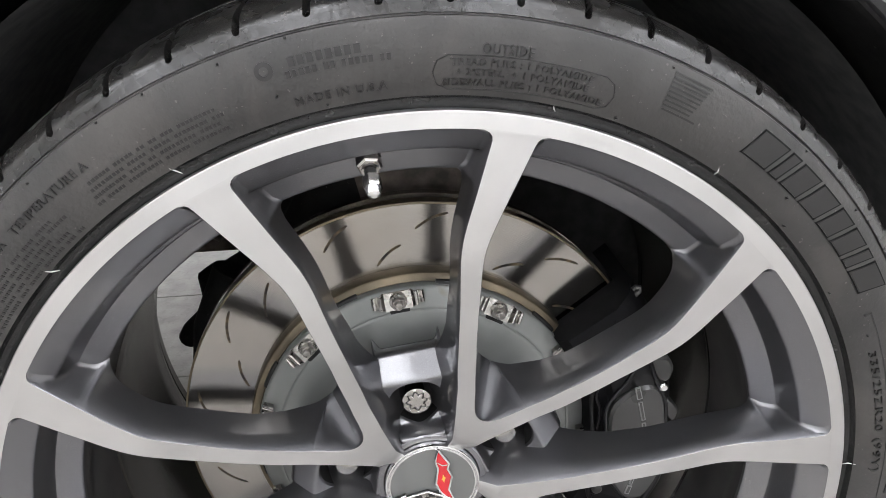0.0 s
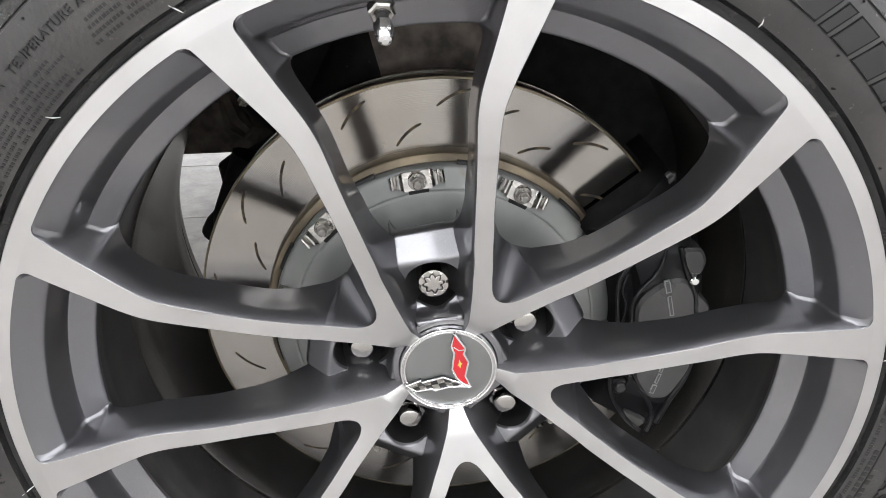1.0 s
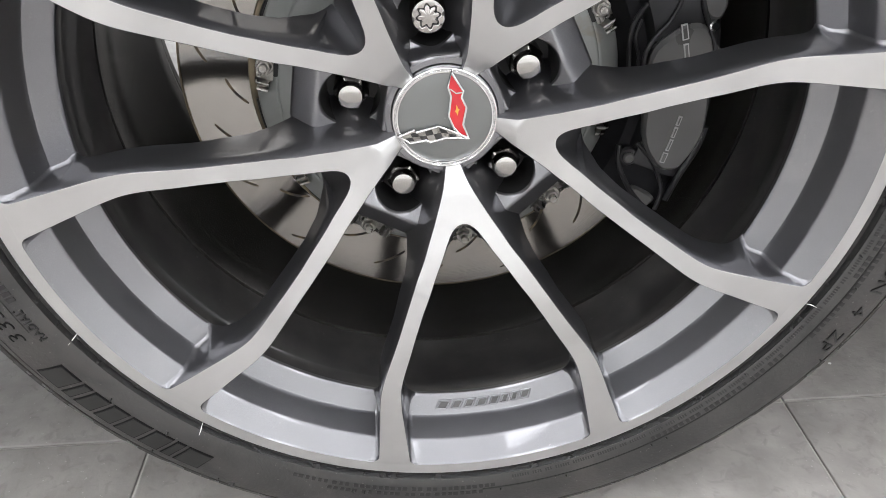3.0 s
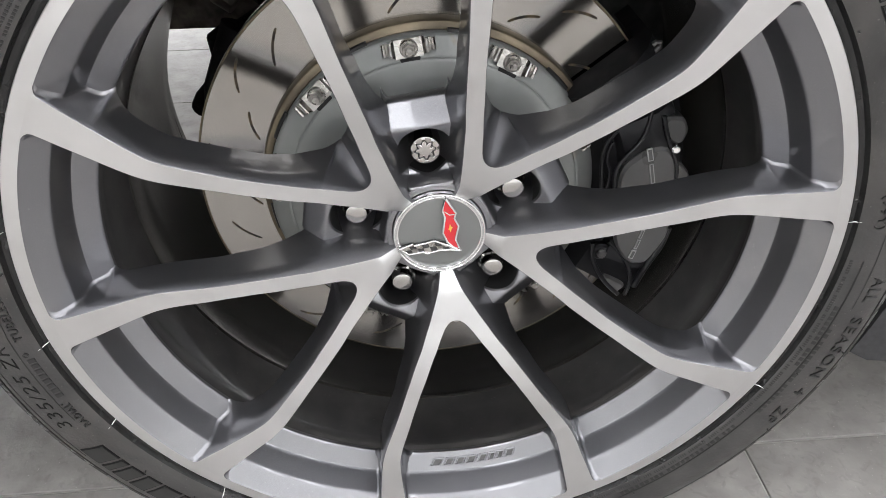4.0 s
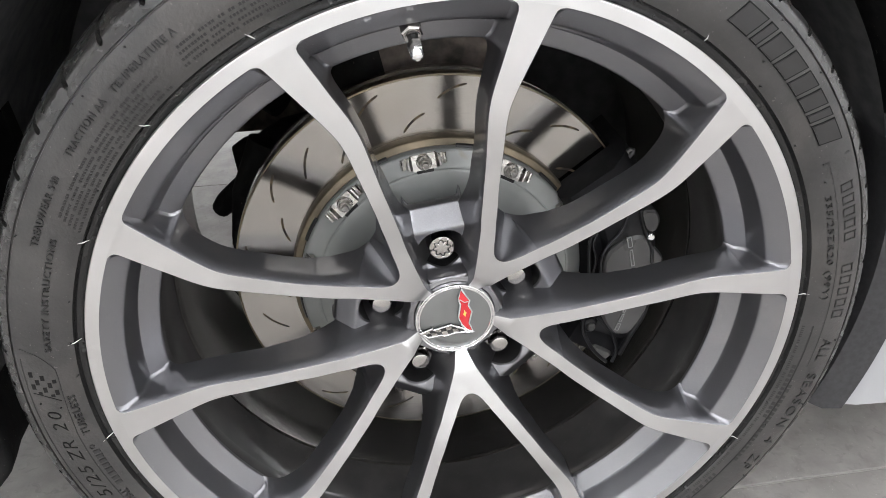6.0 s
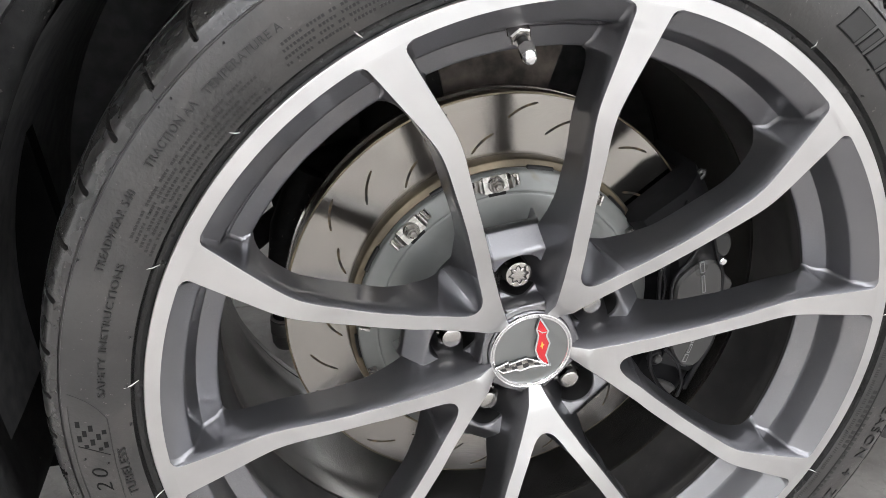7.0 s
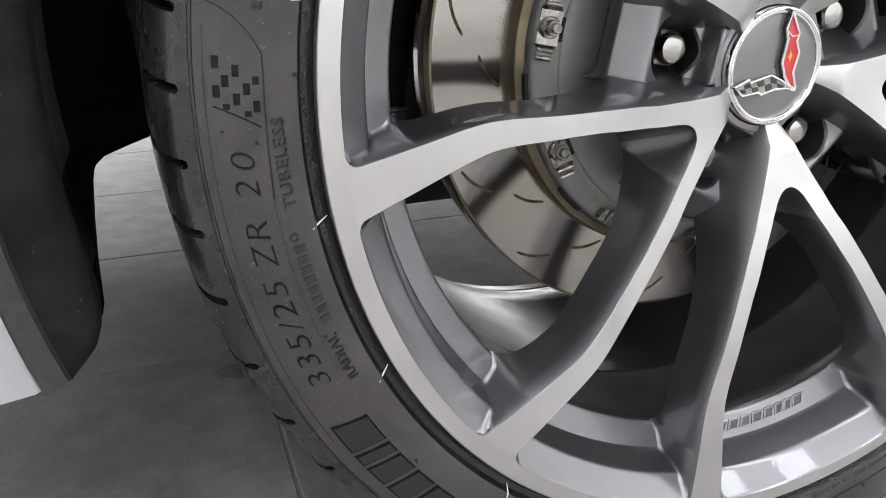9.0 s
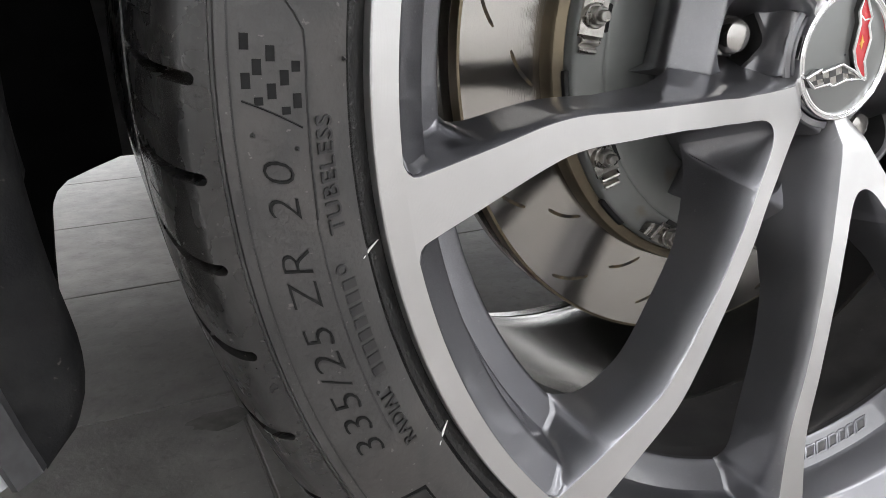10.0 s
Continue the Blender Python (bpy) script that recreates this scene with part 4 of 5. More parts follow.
def clip_mesh():
    """A folded spring clip under a bolt, straight up from the axle: a plate with two stepped ears."""
    bm = bmesh.new()
    rows = []
    half = ((0.0002, 0.1003, 0.0060), (0.0098, 0.1003, 0.0060), (0.0108, 0.0996, 0.0055), (0.0118, 0.0975, 0.0049), (0.0128, 0.0970, 0.0045), (0.0138, 0.0976, 0.0043), (0.0146, 0.1000, 0.0041), (0.0156, 0.1004, 0.0040),
            (0.0166, 0.0984, 0.0040), (0.0178, 0.0980, 0.0039), (0.0187, 0.0990, 0.0037), (0.0191, 0.1020, 0.0034))
    for x, y, h in [(-x, y, h) for x, y, h in reversed(half)] + list(half):
        c = HUB + 0.1195 + (0.0010 if abs(x) > 0.0105 else 0.0)
        rows.append([bm.verts.new((x, y - 0.36 * h, c - h)), bm.verts.new((x, y + 0.36 * h, c + h)), bm.verts.new((x, y + 0.36 * h + 0.0012, c + h)), bm.verts.new((x, y - 0.36 * h + 0.0012, c - h))])
    for p, q in zip(rows, rows[1:]):
        for j in range(4):
            bm.faces.new((p[j], p[(j + 1) % 4], q[(j + 1) % 4], q[j]))
    bm.faces.new(rows[0])
    bm.faces.new(rows[-1])
    return bm


def hat_bolt_mesh():
    bm = bmesh.new()
    at = (0, HUB + 0.1195)
    for r, n, y0, y1 in ((0.0064, 20, 0.0978, 0.1020), (0.0050, 6, 0.0938, 0.0984), (0.0030, 16, 0.0900, 0.0944)):
        plate(bm, [(r * math.sin(2 * math.pi * i / n), r * math.cos(2 * math.pi * i / n)) for i in range(n)], y0, y1, 0.0005, at)
    return bm


# solid black crescents stand in for shaded gaps at the hat's edge
slot_shade = part("window", revolve(bmesh.new(), [(0.1260, 0.1080), (0.1285, 0.1096), (0.1292, 0.1115), (0.1260, 0.1115)], 10, -5, 5, close=True), shade_and_stem_black, brake)
clip = part("clip", clip_mesh(), steel, brake, "folded bright steel clip", 25)
hat_bolt = part("bolt", hat_bolt_mesh(), steel, brake, "bright steel bolt", 25)
# flat black plates on the hat paint the shade of recesses under the bolts
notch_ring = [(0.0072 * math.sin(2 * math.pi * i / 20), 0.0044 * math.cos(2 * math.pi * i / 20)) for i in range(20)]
notch = part("notch", plate(bmesh.new(), notch_ring, 0.0989, 0.1030, 0, (0.0, HUB + 0.1122)), shade_and_stem_black, brake, "black plate standing in for a shaded recess under the bolt")
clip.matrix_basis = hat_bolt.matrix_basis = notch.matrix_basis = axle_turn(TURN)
slot_shade.matrix_basis = axle_turn(TURN + 18)
for k in range(1, 10):
    again(clip, axle_turn(TURN + 36 * k))
    again(hat_bolt, axle_turn(TURN + 36 * k))
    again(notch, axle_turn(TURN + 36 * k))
    again(slot_shade, axle_turn(TURN + 18 + 36 * k))

# caliper


def rounded(pts, times=2):
    """Cuts the corners of a closed outline."""
    for _ in range(times):
        out = []
        for p, q in zip(pts, pts[1:] + pts[:1]):
            out += [(p[0] * 0.8 + q[0] * 0.2, p[1] * 0.8 + q[1] * 0.2), (p[0] * 0.2 + q[0] * 0.8, p[1] * 0.2 + q[1] * 0.8)]
        pts = out
    return pts


caliper = thing("brake_caliper", "glossy black brake caliper with grey plates and light marks", "brake caliper", (0.16, 0.11, 0.2))


def sector(profile, a0, a1, n=24):
    return revolve(bmesh.new(), profile, n, a0, a1, close=True)


part("body", sector([(0.124, 0.122), (0.126, 0.100), (0.134, 0.090), (0.176, 0.086), (0.190, 0.094), (0.198, 0.108), (0.200, 0.176), (0.187, 0.176), (0.187, 0.122)], 53.0, 121), caliper_cast, caliper, "", 40)
part("body_front", sector([(0.140, 0.092), (0.146, 0.082), (0.176, 0.079), (0.188, 0.086), (0.192, 0.100), (0.140, 0.100)], 66, 112), caliper_black, caliper, "", 40)
part("face_plate", plate(bmesh.new(), mm(rounded([(138, 28), (157, 43), (171, 45), (179, 34), (183, 8), (184, -32), (178, -46), (169, -61), (155, -61), (140, -39), (138, 0)])), 0.0768, 0.084, 0.0026), caliper_grey, caliper, "dark grey painted face")
part("end_plate", plate(bmesh.new(), mm(rounded([(167, 67), (181, 67), (186, 56), (183, 45), (174, 46), (167, 57)])), 0.0790, 0.095, 0.0022), caliper_grey, caliper, "dark grey painted face")
part("end_plate", plate(bmesh.new(), mm(rounded([(150, 108), (160, 112), (168, 96), (160, 90), (150, 96)])), 0.1000, 0.120, 0.0028), caliper_grey, caliper)
part("end_plate", plate(bmesh.new(), mm(rounded([(137, -74), (153, -82), (158, -88), (150, -95), (141, -86)])), 0.0830, 0.105, 0.0022), caliper_grey, caliper)
part("corner_plate", plate(bmesh.new(), mm(rounded([(181, 31), (194, 19), (190, 8), (183, 14)], 1)), 0.0800, 0.095, 0.0015), caliper_grey, caliper)


def disc_shape(name, r, x, z, front, back, mat, label="", sides=20):
    ring = [(r * math.sin(i), r * math.cos(i)) for i in np.linspace(0, 2 * math.pi, sides, endpoint=False)]
    return part(name, plate(bmesh.new(), ring, front, back, min(0.0015, r * 0.3), (x, HUB + z)), mat, caliper, label)


disc_shape("bolt", 0.0035, 0.1775, 0.0425, 0.0755, 0.086, chrome, "bright bolt head", 12)
disc_shape("bleeder", 0.0075, 0.133, -0.051, 0.0830, 0.100, caliper_black)
disc_shape("bleeder_cap", 0.0040, 0.133, -0.051, 0.0800, 0.086, caliper_grey)
disc_shape("pad_pin", 0.009, 0.137, 0.066, 0.0860, 0.100, caliper_black)
# raised glossy ribs, pipes and the pad spring round the face
for name, pts, r, y, mat in (("rib", [(156, 72), (154, 57), (149, 46), (143, 39), (137, 30), (135, 22), (136, 10), (138, -10)], 0.0015, 0.0800, caliper_black),
                             ("rib", [(137, 59), (130, 51), (126, 42), (125, 30), (126, 17), (128, -5)], 0.0017, 0.0840, caliper_black),
                             ("rib", [(125, -41), (126, -54), (131, -67), (140, -82), (152, -95)], 0.0018, 0.0830, caliper_black),
                             ("rib", [(137, -39), (148, -51), (156, -66), (160, -80), (157, -94)], 0.0017, 0.0810, caliper_black),
                             ("rib", [(185, -30), (181, -47), (172, -66), (164, -87)], 0.0030, 0.0830, caliper_black),
                             ("rib", [(165, 69), (170, 53), (176, 40), (181, 27), (182, 10)], 0.0016, 0.0785, caliper_black),
                             ("pad_spring", [(131, 4), (133, 20), (129, 34), (132, 46)], 0.0012, 0.0860, caliper_black),
                             ("pipe", [(140, 95), (150, 90), (160, 76), (165, 69)], 0.0022, 0.0860, caliper_black)):
    pts = [Vector((x * MM, y, HUB + z * MM)) for x, z in pts]
    fine = []
    for k in range(len(pts) - 1):
        p0, p1, p2, p3 = pts[max(k - 1, 0)], pts[k], pts[k + 1], pts[min(k + 2, len(pts) - 1)]
        for u in (0.0, 0.25, 0.5, 0.75):
            fine.append(0.5 * (2 * p1 + (p2 - p0) * u + (2 * p0 - 5 * p1 + 4 * p2 - p3) * u * u + (3 * p1 - p0 - 3 * p2 + p3) * u ** 3))
    part(name, tube(bmesh.new(), fine + [pts[-1]], r, 10), mat, caliper, "bright steel spring" if mat == steel else "")
# the maker's word as plain outlined blocks along the face
for x, z, lean, wide, high in ((158.3, 39.5, -14, 2.1, 10.5), (162.0, 23.5, -13, 1.6, 17.0), (165.0, 8.0, -8, 1.6, 10.0), (163.5, -22.0, 14, 1.3, 7.0), (161.5, -30.5, 15, 1.3, 8.0), (159.2, -40.0, 16, 1.3, 9.0), (156.5, -49.5, 16, 1.9, 8.0)):
    ca, sa = math.cos(radians(lean)), math.sin(radians(lean))

    def turned(w, h):
        return [(x + u * ca + v * sa, z - u * sa + v * ca) for u, v in ((-w, -h), (w, -h), (w, h), (-w, h))]

    m = part("mark", plate(bmesh.new(), mm(turned(wide, high / 2)), 0.0758, 0.0772), mark_white, caliper, "light grey mark")
    part("mark_gap", plate(bmesh.new(), mm(turned(wide - 0.8, high / 2 - 0.9)), 0.0755, 0.0765), caliper_grey, m)
part("hose", tube(bmesh.new(), [(x * MM, 0.100, HUB + z * MM) for x, z in ((138, 84), (144, 93), (151, 101.5), (158.5, 109), (161.8, 112.5), (161.5, 115.2), (158.8, 115.8), (156.5, 113.8))], 0.0020, 8), caliper_grey, caliper, "dark brake pipe with a hooked end")

# ---- suspension behind the disc ----
knuckle = thing("suspension_knuckle", "black suspension knuckle with arms behind the brake disc", "suspension", (0, 0.3, 0))
bm = bmesh.new()
tube(bm, [(0, 0.165, HUB), (0, 0.19, HUB), (0, 0.28, HUB)], [0.075, 0.085, 0.07], 24)
part("bearing_housing", bm, plastic_black, knuckle)
part("upright", tube(bmesh.new(), [(-0.02, 0.22, HUB + 0.22), (-0.06, 0.22, HUB + 0.14), (-0.04, 0.24, HUB), (0.0, 0.24, HUB - 0.12)], [0.035, 0.045, 0.06, 0.04], 12), plastic_black, knuckle)
part("steering_arm", tube(bmesh.new(), [(-0.05, 0.24, HUB + 0.10), (-0.13, 0.25, HUB + 0.085), (-0.160, 0.25, HUB + 0.072)], [0.03, 0.026, 0.022], 12), plastic_black, knuckle)
part("ball_joint", tube(bmesh.new(), [(-0.165, 0.25, HUB + 0.092), (-0.165, 0.25, HUB + 0.085), (-0.165, 0.25, HUB + 0.060), (-0.165, 0.25, HUB + 0.050)], [0.012, 0.022, 0.020, 0.008], 14), plastic_black, knuckle)
part("toe_link", tube(bmesh.new(), [(-0.165, 0.25, HUB + 0.055), (-0.190, 0.27, HUB + 0.030), (-0.205, 0.28, HUB + 0.014), (-0.214, 0.285, HUB + 0.003)], [0.013, 0.012, 0.012, 0.010], 12), plastic_black, knuckle)
part("upright_leg", tube(bmesh.new(), [(-0.148, 0.218, HUB + 0.10), (-0.172, 0.213, HUB + 0.05), (-0.181, 0.210, HUB + 0.007), (-0.183, 0.210, HUB - 0.022), (-0.184, 0.210, HUB - 0.038)], [0.019, 0.017, 0.014, 0.0125, 0.010], 16), plastic_black, knuckle)
joint = part("ball_joint", tube(bmesh.new(), [(-0.183, 0.210, HUB - z) for z in (0.034, 0.0385, 0.040, 0.052, 0.0535, 0.063, 0.068, 0.0695)], [0.008, 0.0130, 0.0142, 0.0148, 0.0138, 0.0138, 0.0115, 0.004], 20), caliper_grey, knuckle, "dark dusty ball joint")
part("boot_ring", tube(bmesh.new(), [(-0.183, 0.210, HUB - z) for z in (0.0368, 0.0378, 0.0388)], [0.0128, 0.0140, 0.0130], 20), cast_alloy, joint, "bright wire ring")
part("bracket", plate(bmesh.new(), [(-0.2045, -0.0245), (-0.1985, -0.0225), (-0.1880, -0.0400), (-0.1865, -0.0470), (-0.1915, -0.0500), (-0.1990, -0.0400)], 0.256, 0.270, 0.0015), cast_alloy, knuckle, "dusty bare alloy bracket")
part("lower_arm", tube(bmesh.new(), [(0.02, 0.24, HUB - 0.11), (0.05, 0.5, HUB - 0.09), (0.1, 0.8, HUB - 0.06)], [0.03, 0.025, 0.03], 12), plastic_black, knuckle)

part("upper_arm", tube(bmesh.new(), [(-0.19, 0.40, HUB + 0.15), (-0.17, 0.36, HUB + 0.115), (-0.14, 0.34, HUB + 0.10)], [0.016, 0.019, 0.02], 12), plastic_black, knuckle)
part("bracket", tube(bmesh.new(), [(-0.205, 0.385, HUB + 0.112), (-0.195, 0.375, HUB + 0.085), (-0.183, 0.37, HUB + 0.075)], [0.010, 0.013, 0.009], 10), dust_brown, knuckle, "dusty metal bracket")
part("bolt", tube(bmesh.new(), [(-0.176, 0.352, HUB + 0.118), (-0.178, 0.338, HUB + 0.116)], 0.006, 6), steel, knuckle, "steel bolt head")
part("upright_top", revolve(bmesh.new(), [(0.150, 0.180), (0.222, 0.178), (0.228, 0.186), (0.228, 0.230), (0.150, 0.230)], 12, -12.5, 17, close=True), dust_brown, knuckle, "dusty brown casting")

# ---- car body ----
car = thing("sports_car", "white sports car with black wheel arch liner above tiles", "car", (0, 0.9, 0.2))


def arch_panel(a0, a1, out, y_edge, mat, name, label=""):
    """A body panel round the wheel opening; out gives its outer (x, z) for each angle step."""
    bm = bmesh.new()
    n = len(out) - 1
    rows = []
    for i, (x, z) in enumerate(out):
        a = a0 + (a1 - a0) * i / n
        e = polar(ARCH, a, y_edge)
        o = Vector((x, y_edge, z))
        col = []
        for s, dy in ((0.0, 0.030), (0.0, 0.004), (0.006, 0.0), (0.03, -0.004), (0.3, -0.012), (1.0, -0.004)):
            p = e.lerp(o, s)
            col.append(bm.verts.new((p.x, p.y + dy, p.z)))
        col.append(bm.verts.new((o.x, o.y + 0.03, o.z)))
        rows.append(col)
    for p, q in zip(rows, rows[1:]):
        for j in range(len(p) - 1):
            bm.faces.new((p[j], p[j + 1], q[j + 1], q[j]))
    return part(name, bm, mat, car, label, 40)


ARCH = 0.412
# panel ahead of and behind the opening and above it
arch_panel(-106, -70, [(-1.0, 0.2135), (-1.0, 0.30), (-1.0, 0.42), (-1.0, 0.6)], 0.02, body_white, "rear_panel", "white painted panel")
arch_panel(-70, 70, [(-1.0, 0.6), (-1.0, 1.0), (-0.6, 1.05), (0, 1.06), (0.6, 1.05), (1.0, 1.0), (1.0, 0.6)], 0.02, body_white, "quarter_panel", "white painted panel")
arch_panel(70, 111.5, [(1.0, 0.6), (1.0, 0.42), (1.0, 0.30), (1.0, 0.172)], 0.046, body_white, "sill_panel", "white painted panel")


def over(z_low):
    def place(R, a, y):
        p = polar(R, a, y)
        return Vector((p.x, p.y, max(p.z, z_low)))
    return place


def lip(profile, a0, a1, z_low, tail, n=80, fade=None):
    """An edge round the opening; towards its low end (tail, in degrees) it draws back to the outer radius."""
    bm = bmesh.new()
    low = over(z_low)
    rows = []
    for i in range(n + 1):
        a = a0 + (a1 - a0) * i / n
        t = min(1.0, abs(a - tail) / 6.5)
        pull = 1 - math.sqrt(max(0.0, 1 - (1 - t) ** 2)) if t < 1 else 0.0
        if fade is not None:
            pull = max(pull, min(1.0, max(0.0, (a - fade) / 30.0)) * 0.85)
        rows.append([bm.verts.new(low(R + (profile[0][0] - R) * pull, a, y)) for R, y in profile])
    for p, q in zip(rows, rows[1:]):
        for j in range(len(profile) - 1):
            bm.faces.new((p[j], p[j + 1], q[j + 1], q[j]))
    return bm


part("arch_trim", lip([(0.413, 0.034), (0.413, 0.021), (0.411, 0.0195), (0.403, 0.024), (0.402, 0.027)], -106.2, 70, 0.2120, -200), trim_grey, car, "dark grey arch edge")
part("liner_lip", lip([(0.4025, 0.027), (0.396, 0.0275), (0.385, 0.028), (0.379, 0.031), (0.3765, 0.038), (0.380, 0.055), (0.389, 0.085), (0.397, 0.12), (0.398, 0.20)], -106.4, 70, 0.2115, -106.4, 160, -62), plastic_black, car, "black plastic liner lip", 50, inward=True)
part("sill_trim", lip([(0.414, 0.050), (0.414, 0.044), (0.4135, 0.041), (0.395, 0.043), (0.380, 0.048), (0.377, 0.060), (0.384, 0.10)], 70, 112.5, 0.176, 200), trim_grey, car, "dark grey sill end")
part("arch_liner", revolve(bmesh.new(), [(0.389, 0.070), (0.389, 0.12), (0.392, 0.22), (0.394, 0.41)], 90, -96.5, 112, place=over(0.215)), liner_felt, car, "black felt wheel arch liner", 60, inward=True)
part("liner_back", revolve(bmesh.new(), [(0.394, 0.41), (0.20, 0.42), (0.02, 0.43)], 60, -48, 135, place=over(0.2)), liner_felt, car, "", 60, inward=True)
bm = bmesh.new()
box(bm, (-0.13, 0.45, 0.130), (1.6, 1.70, 0.74), 0.02)
box(bm, (-1.05, 0.46, 0.372), (-0.125, 1.70, 0.735), 0.01)
part("underbody", bm, liner_felt, car, "black panel under the car")
bm = bmesh.new()
box(bm, (-1.05, 1.72, 0.20), (1.6, 1.78, 0.735), 0.012)
part("far_panel", bm, body_white, car, "white painted panel")
bm = bmesh.new()
box(bm, (-1.08, 0.06, 0.125), (-1.02, 0.80, 0.735), 0.015)
box(bm, (-1.08, 0.80, 0.372), (-1.02, 1.74, 0.735), 0.015)
part("bumper", bm, body_white, car, "white painted bumper")
# far side lining, and a side board added out of view to block light
bm = bmesh.new()
box(bm, (-1.0, 1.69, 0.205), (1.5, 1.715, 0.37))
box(bm, (-0.57, 0.29, 0.05), (-0.55, 0.82, 0.37))
part("skirt_lining", bm, liner_felt, car, "black panel under the car")
bm = bmesh.new()
box(bm, (-1.05, 0.03, 0.74), (1.6, 1.78, 1.05), 0.13)
part("body_shell", bm, body_white, car)
bm = bmesh.new()
plate(bm, [(-1.0, 0.25), (-0.36, 0.25), (-0.35, 0.24), (-0.317, 0.24), (-0.317, 0.366), (-0.12, 0.366), (-0.12, 0.745), (-1.0, 0.745)], 0.43, 0.46, 0, (0, 0))
part("inner_liner", bm, liner_felt, car, "black inner wall of the wheel arch")
# sheet set forward; its black colour stands in for a deep shaded cavity
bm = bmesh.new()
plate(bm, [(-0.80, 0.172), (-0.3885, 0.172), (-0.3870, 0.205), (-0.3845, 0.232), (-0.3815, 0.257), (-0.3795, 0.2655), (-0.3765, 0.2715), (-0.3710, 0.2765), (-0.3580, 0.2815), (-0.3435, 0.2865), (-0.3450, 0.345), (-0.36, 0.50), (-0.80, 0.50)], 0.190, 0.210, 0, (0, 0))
part("rear_liner", bm, cavity_shade, car, "black sheet standing in for the shaded hollow by the wheel arch liner")
bm = bmesh.new()
plate(bm, [(-0.30, 0.366), (-0.12, 0.366), (-0.12, 0.40), (-0.21, 0.42), (-0.25, 0.425), (-0.30, 0.40)], 0.422, 0.4295, 0, (0, 0))
part("subframe", bm, dust_brown, car, "dusty brown subframe edge")
part("far_tyre", revolve(bmesh.new(), [(0.25, 1.60), (0.30, 1.585), (0.326, 1.60), (0.328, 1.63), (0.328, 1.86), (0.30, 1.90), (0.25, 1.90)], 64, close=True), rubber, car)

# ---- room ----
ROOM = (-5.0, -4.0, 5.0, 7.0, 3.3)


def slab(name, lo, hi, mat, label, category="wall"):
    bm = bmesh.new()
    box(bm, lo, hi)
    ob = part(name, bm, mat)
    return tagged(ob, label, category, kind="structure")


x0, y0, x1, y1, zt = ROOM
slab("wall_south", (x0, y0 - 0.15, 0), (x1, y0, zt), wall_white, "plain white painted showroom wall")
# west window opening, added out of view to light the floor behind the wheel
WY0, WY1, WZ0, WZ1 = 0.5, 6.0, 0.2, 2.9
bm = bmesh.new()
for lo, hi in (((y0, 0), (WY0, zt)), ((WY1, 0), (y1, zt)), ((WY0, 0), (WY1, WZ0)), ((WY0, WZ1), (WY1, zt))):
    box(bm, (x0 - 0.15, lo[0], lo[1]), (x0, hi[0], hi[1]))
NX0, NX1, NZ0 = 0.6, 4.6, 0.05
tagged(part("wall_west", bm, wall_white), "plain white painted showroom wall with a wide added window", "wall", kind="structure")
bm = bmesh.new()
for k in range(5):
    ym = WY0 + (WY1 - WY0) * k / 4
    box(bm, (x0 - 0.10, ym - 0.03, WZ0), (x0 - 0.03, ym + 0.03, WZ1))
tagged(part("window_1", bm, trim_grey), "dark metal mullions of a wide added window", "window", kind="structure")
bm = bmesh.new()
box(bm, (x0 - 0.62, WY0 - 0.5, -0.1), (x0 - 0.60, WY1 + 0.5, zt))
daylight = bpy.data.materials.new("fill_daylight")
daylight.use_nodes = True
daylight.node_tree.nodes.remove(daylight.node_tree.nodes["Principled BSDF"])
day = node(daylight, "ShaderNodeEmission", Color=(0.98, 1.0, 1.03, 1), Strength=FILL_WINDOW)
link(daylight, day.outputs[0], daylight.node_tree.nodes["Material Output"].inputs[0])
far_daylight = daylight.copy()
far_daylight.name = "shaded_daylight"
far_daylight.node_tree.nodes["Emission"].inputs["Strength"].default_value = FAR_FILL_WINDOW
tagged(part("backdrop", bm, daylight), "plain bright glowing panel outside the added west window", "sky", kind="structure")
# north window, unseen, added for a bright reflection in the barrel
bm = bmesh.new()
for lo, hi in (((x0, 0), (NX0, zt)), ((NX1, 0), (x1, zt)), ((NX0, 0), (NX1, NZ0)), ((NX0, WZ1), (NX1, zt))):
    box(bm, (lo[0], y1, lo[1]), (hi[0], y1 + 0.15, hi[1]))
tagged(part("wall_north", bm, wall_white), "plain white painted showroom wall with a wide added window", "wall", kind="structure")
bm = bmesh.new()
for k in range(5):
    xm = NX0 + (NX1 - NX0) * k / 4
    box(bm, (xm - 0.03, y1 + 0.03, NZ0), (xm + 0.03, y1 + 0.10, WZ1))
tagged(part("window_2", bm, trim_grey), "dark metal mullions of a wide added window", "window", kind="structure")
bm = bmesh.new()
box(bm, (NX0 - 0.5, y1 + 0.60, -0.1), (NX1 + 0.5, y1 + 0.62, zt))
tagged(part("backdrop", bm, far_daylight), "plain glowing panel outside the added north window", "sky", kind="structure")
slab("wall_east", (x1, y0, 0), (x1 + 0.15, y1, zt), wall_white, "plain white painted showroom wall")
slab("ceiling", (x0, y0, zt), (x1, y1, zt + 0.15), wall_white, "plain white showroom ceiling", "ceiling")
floor = slab("floor", (x0, y0, -0.1), (x1, y1, -0.0025), grout, "mid grey stone-look tiles with pale thin joints", "floor")

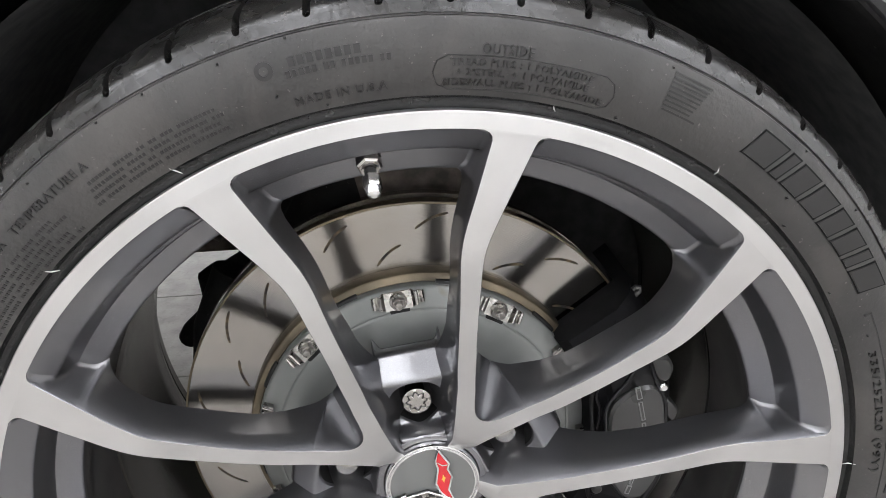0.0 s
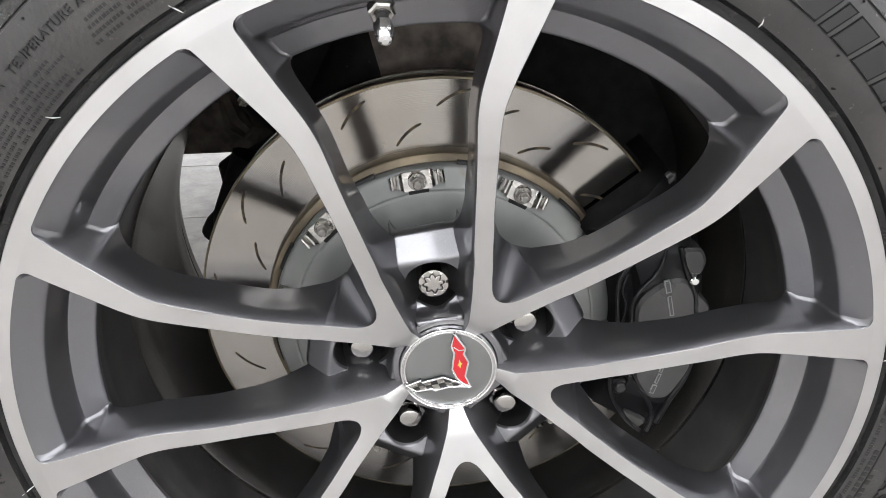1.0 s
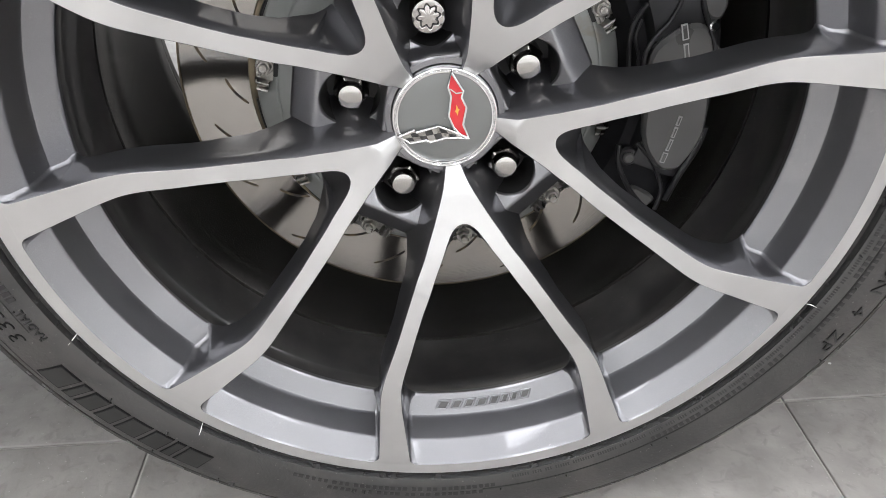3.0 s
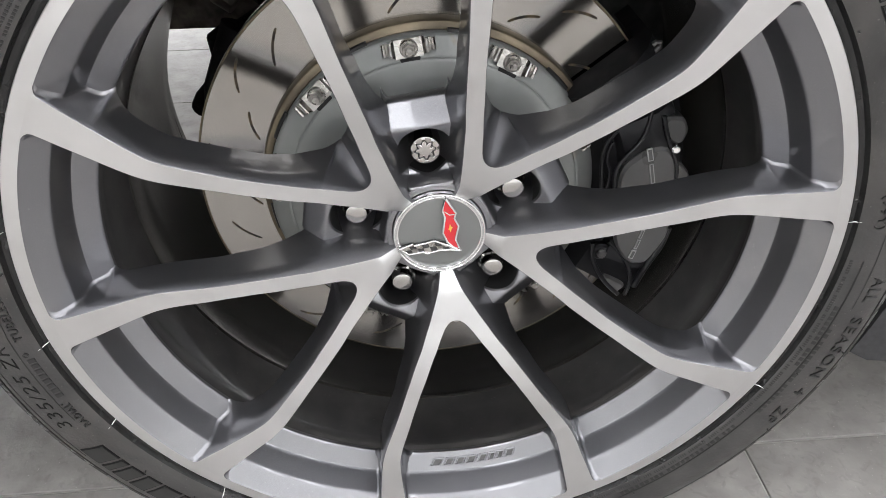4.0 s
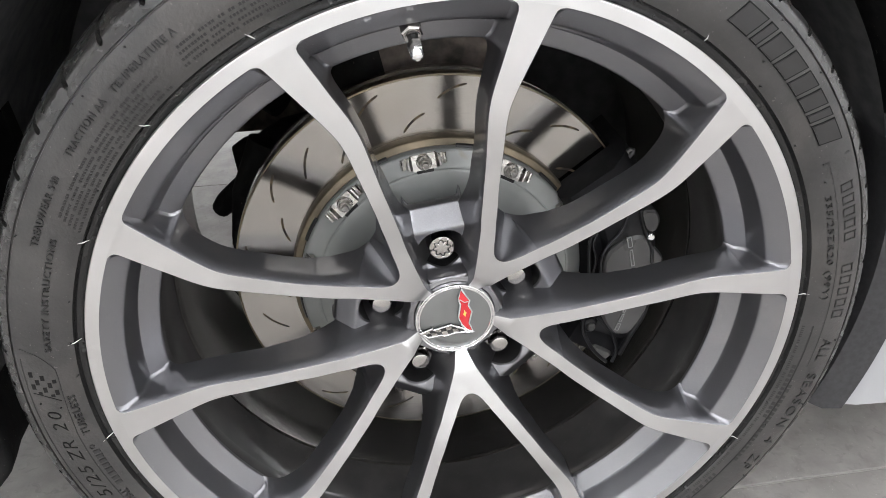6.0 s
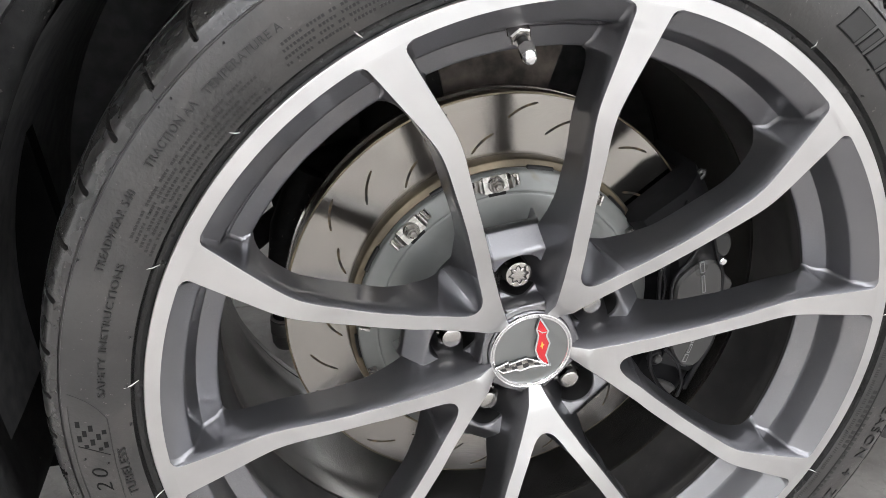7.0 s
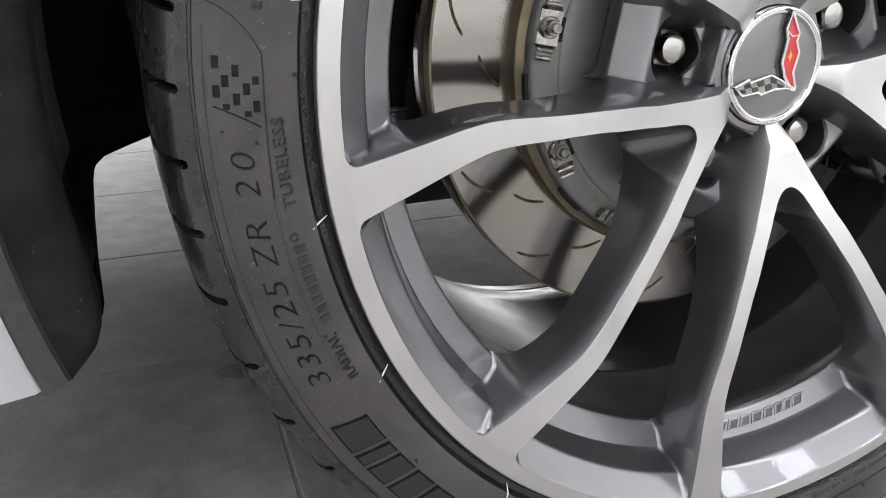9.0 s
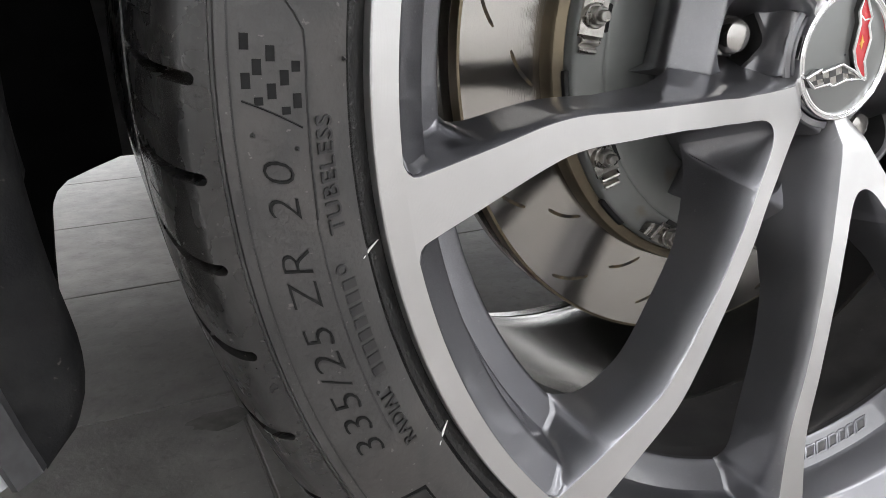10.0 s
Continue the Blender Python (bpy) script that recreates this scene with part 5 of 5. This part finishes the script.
# ceiling lights: long strips
for i, (x, y, w, l) in enumerate(STRIPS):
    lamp = thing("ceiling_light", "long white linear ceiling light", "ceiling light", (x, y, zt), "ceiling light strips")
    bm = bmesh.new()
    box(bm, (x - w / 2 - 0.02, y - l / 2 - 0.02, zt - 0.06), (x + w / 2 + 0.02, y + l / 2 + 0.02, zt - 0.001), 0.004)
    part("housing", bm, wall_white, lamp)
    bm = bmesh.new()
    box(bm, (x - w / 2, y - l / 2, zt - 0.068), (x + w / 2, y + l / 2, zt - 0.0605))
    part("diffuser", bm, glow, lamp, "glowing white diffuser")

# floor tiles
TX, TY, TX0, TY0 = 0.595, 0.331, 0.321, 0.108
tile_bm = bmesh.new()
plate_pts = (-TX / 2 + 0.0012, TX / 2 - 0.0012, -TY / 2 + 0.0012, TY / 2 - 0.0012)
box(tile_bm, (plate_pts[0], plate_pts[2], -0.009), (plate_pts[1], plate_pts[3], 0.0), 0.0012)
first = part("tile", tile_bm, tile, floor, "", 10)
near_tiles, far_verts, far_faces = [], [], []
for i in range(-9, 9):
    for j in range(-13, 22):
        cx, cy = TX0 + (i + 0.5) * TX, TY0 + (j + 0.5) * TY
        if not (x0 < cx - TX / 2 and cx + TX / 2 < x1 and y0 < cy - TY / 2 and cy + TY / 2 < y1):
            continue
        if abs(cx) < 2.2 and -1.5 < cy < 3.2:
            near_tiles.append((cx, cy))
        else:
            k = len(far_verts)
            far_verts += [(cx + sx * (TX / 2 - 0.0012), cy + sy * (TY / 2 - 0.0012), z) for z in (0, -0.009) for sx, sy in ((-1, -1), (1, -1), (1, 1), (-1, 1))]
            far_faces += [(k, k + 1, k + 2, k + 3), (k, k + 4, k + 5, k + 1), (k + 1, k + 5, k + 6, k + 2), (k + 2, k + 6, k + 7, k + 3), (k + 3, k + 7, k + 4, k)]
for k, (cx, cy) in enumerate(near_tiles):
    ob = first if k == 0 else first.copy()
    if k:
        scene.collection.objects.link(ob)
    ob.matrix_basis = Matrix.Translation((cx, cy, 0))
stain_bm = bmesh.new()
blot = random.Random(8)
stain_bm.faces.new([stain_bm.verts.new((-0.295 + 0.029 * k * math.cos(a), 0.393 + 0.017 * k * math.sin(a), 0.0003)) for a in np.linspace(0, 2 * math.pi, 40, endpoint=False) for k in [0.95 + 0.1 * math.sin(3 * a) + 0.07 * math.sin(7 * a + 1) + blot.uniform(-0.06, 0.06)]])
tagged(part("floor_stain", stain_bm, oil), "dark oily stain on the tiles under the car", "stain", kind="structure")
for cx, cy, r in ((0.372, 0.165, 0.0011), (0.391, 0.156, 0.0014), (0.345, 0.150, 0.0009), (0.30, 0.128, 0.0013), (0.318, 0.117, 0.0008), (-0.43, 0.05, 0.0016)):
    bm = bmesh.new()
    bmesh.ops.create_icosphere(bm, subdivisions=1, radius=r)
    for v in bm.verts:
        v.co = Vector((v.co.x * blot.uniform(0.8, 1.8) + cx, v.co.y * blot.uniform(0.7, 1.5) + cy, max(0.0, v.co.z * 0.6 + r * 0.4)))
    tagged(part("crumb", bm, scuff), "small pale crumb of grit lying on the tiles", "grit", "crumbs on the floor")
me = bpy.data.meshes.new("tiles")
me.from_pydata(far_verts, [], far_faces)
me.materials.append(tile)
ob = new("tiles", me)
under(ob, floor)
ob["kind"] = "stuff"
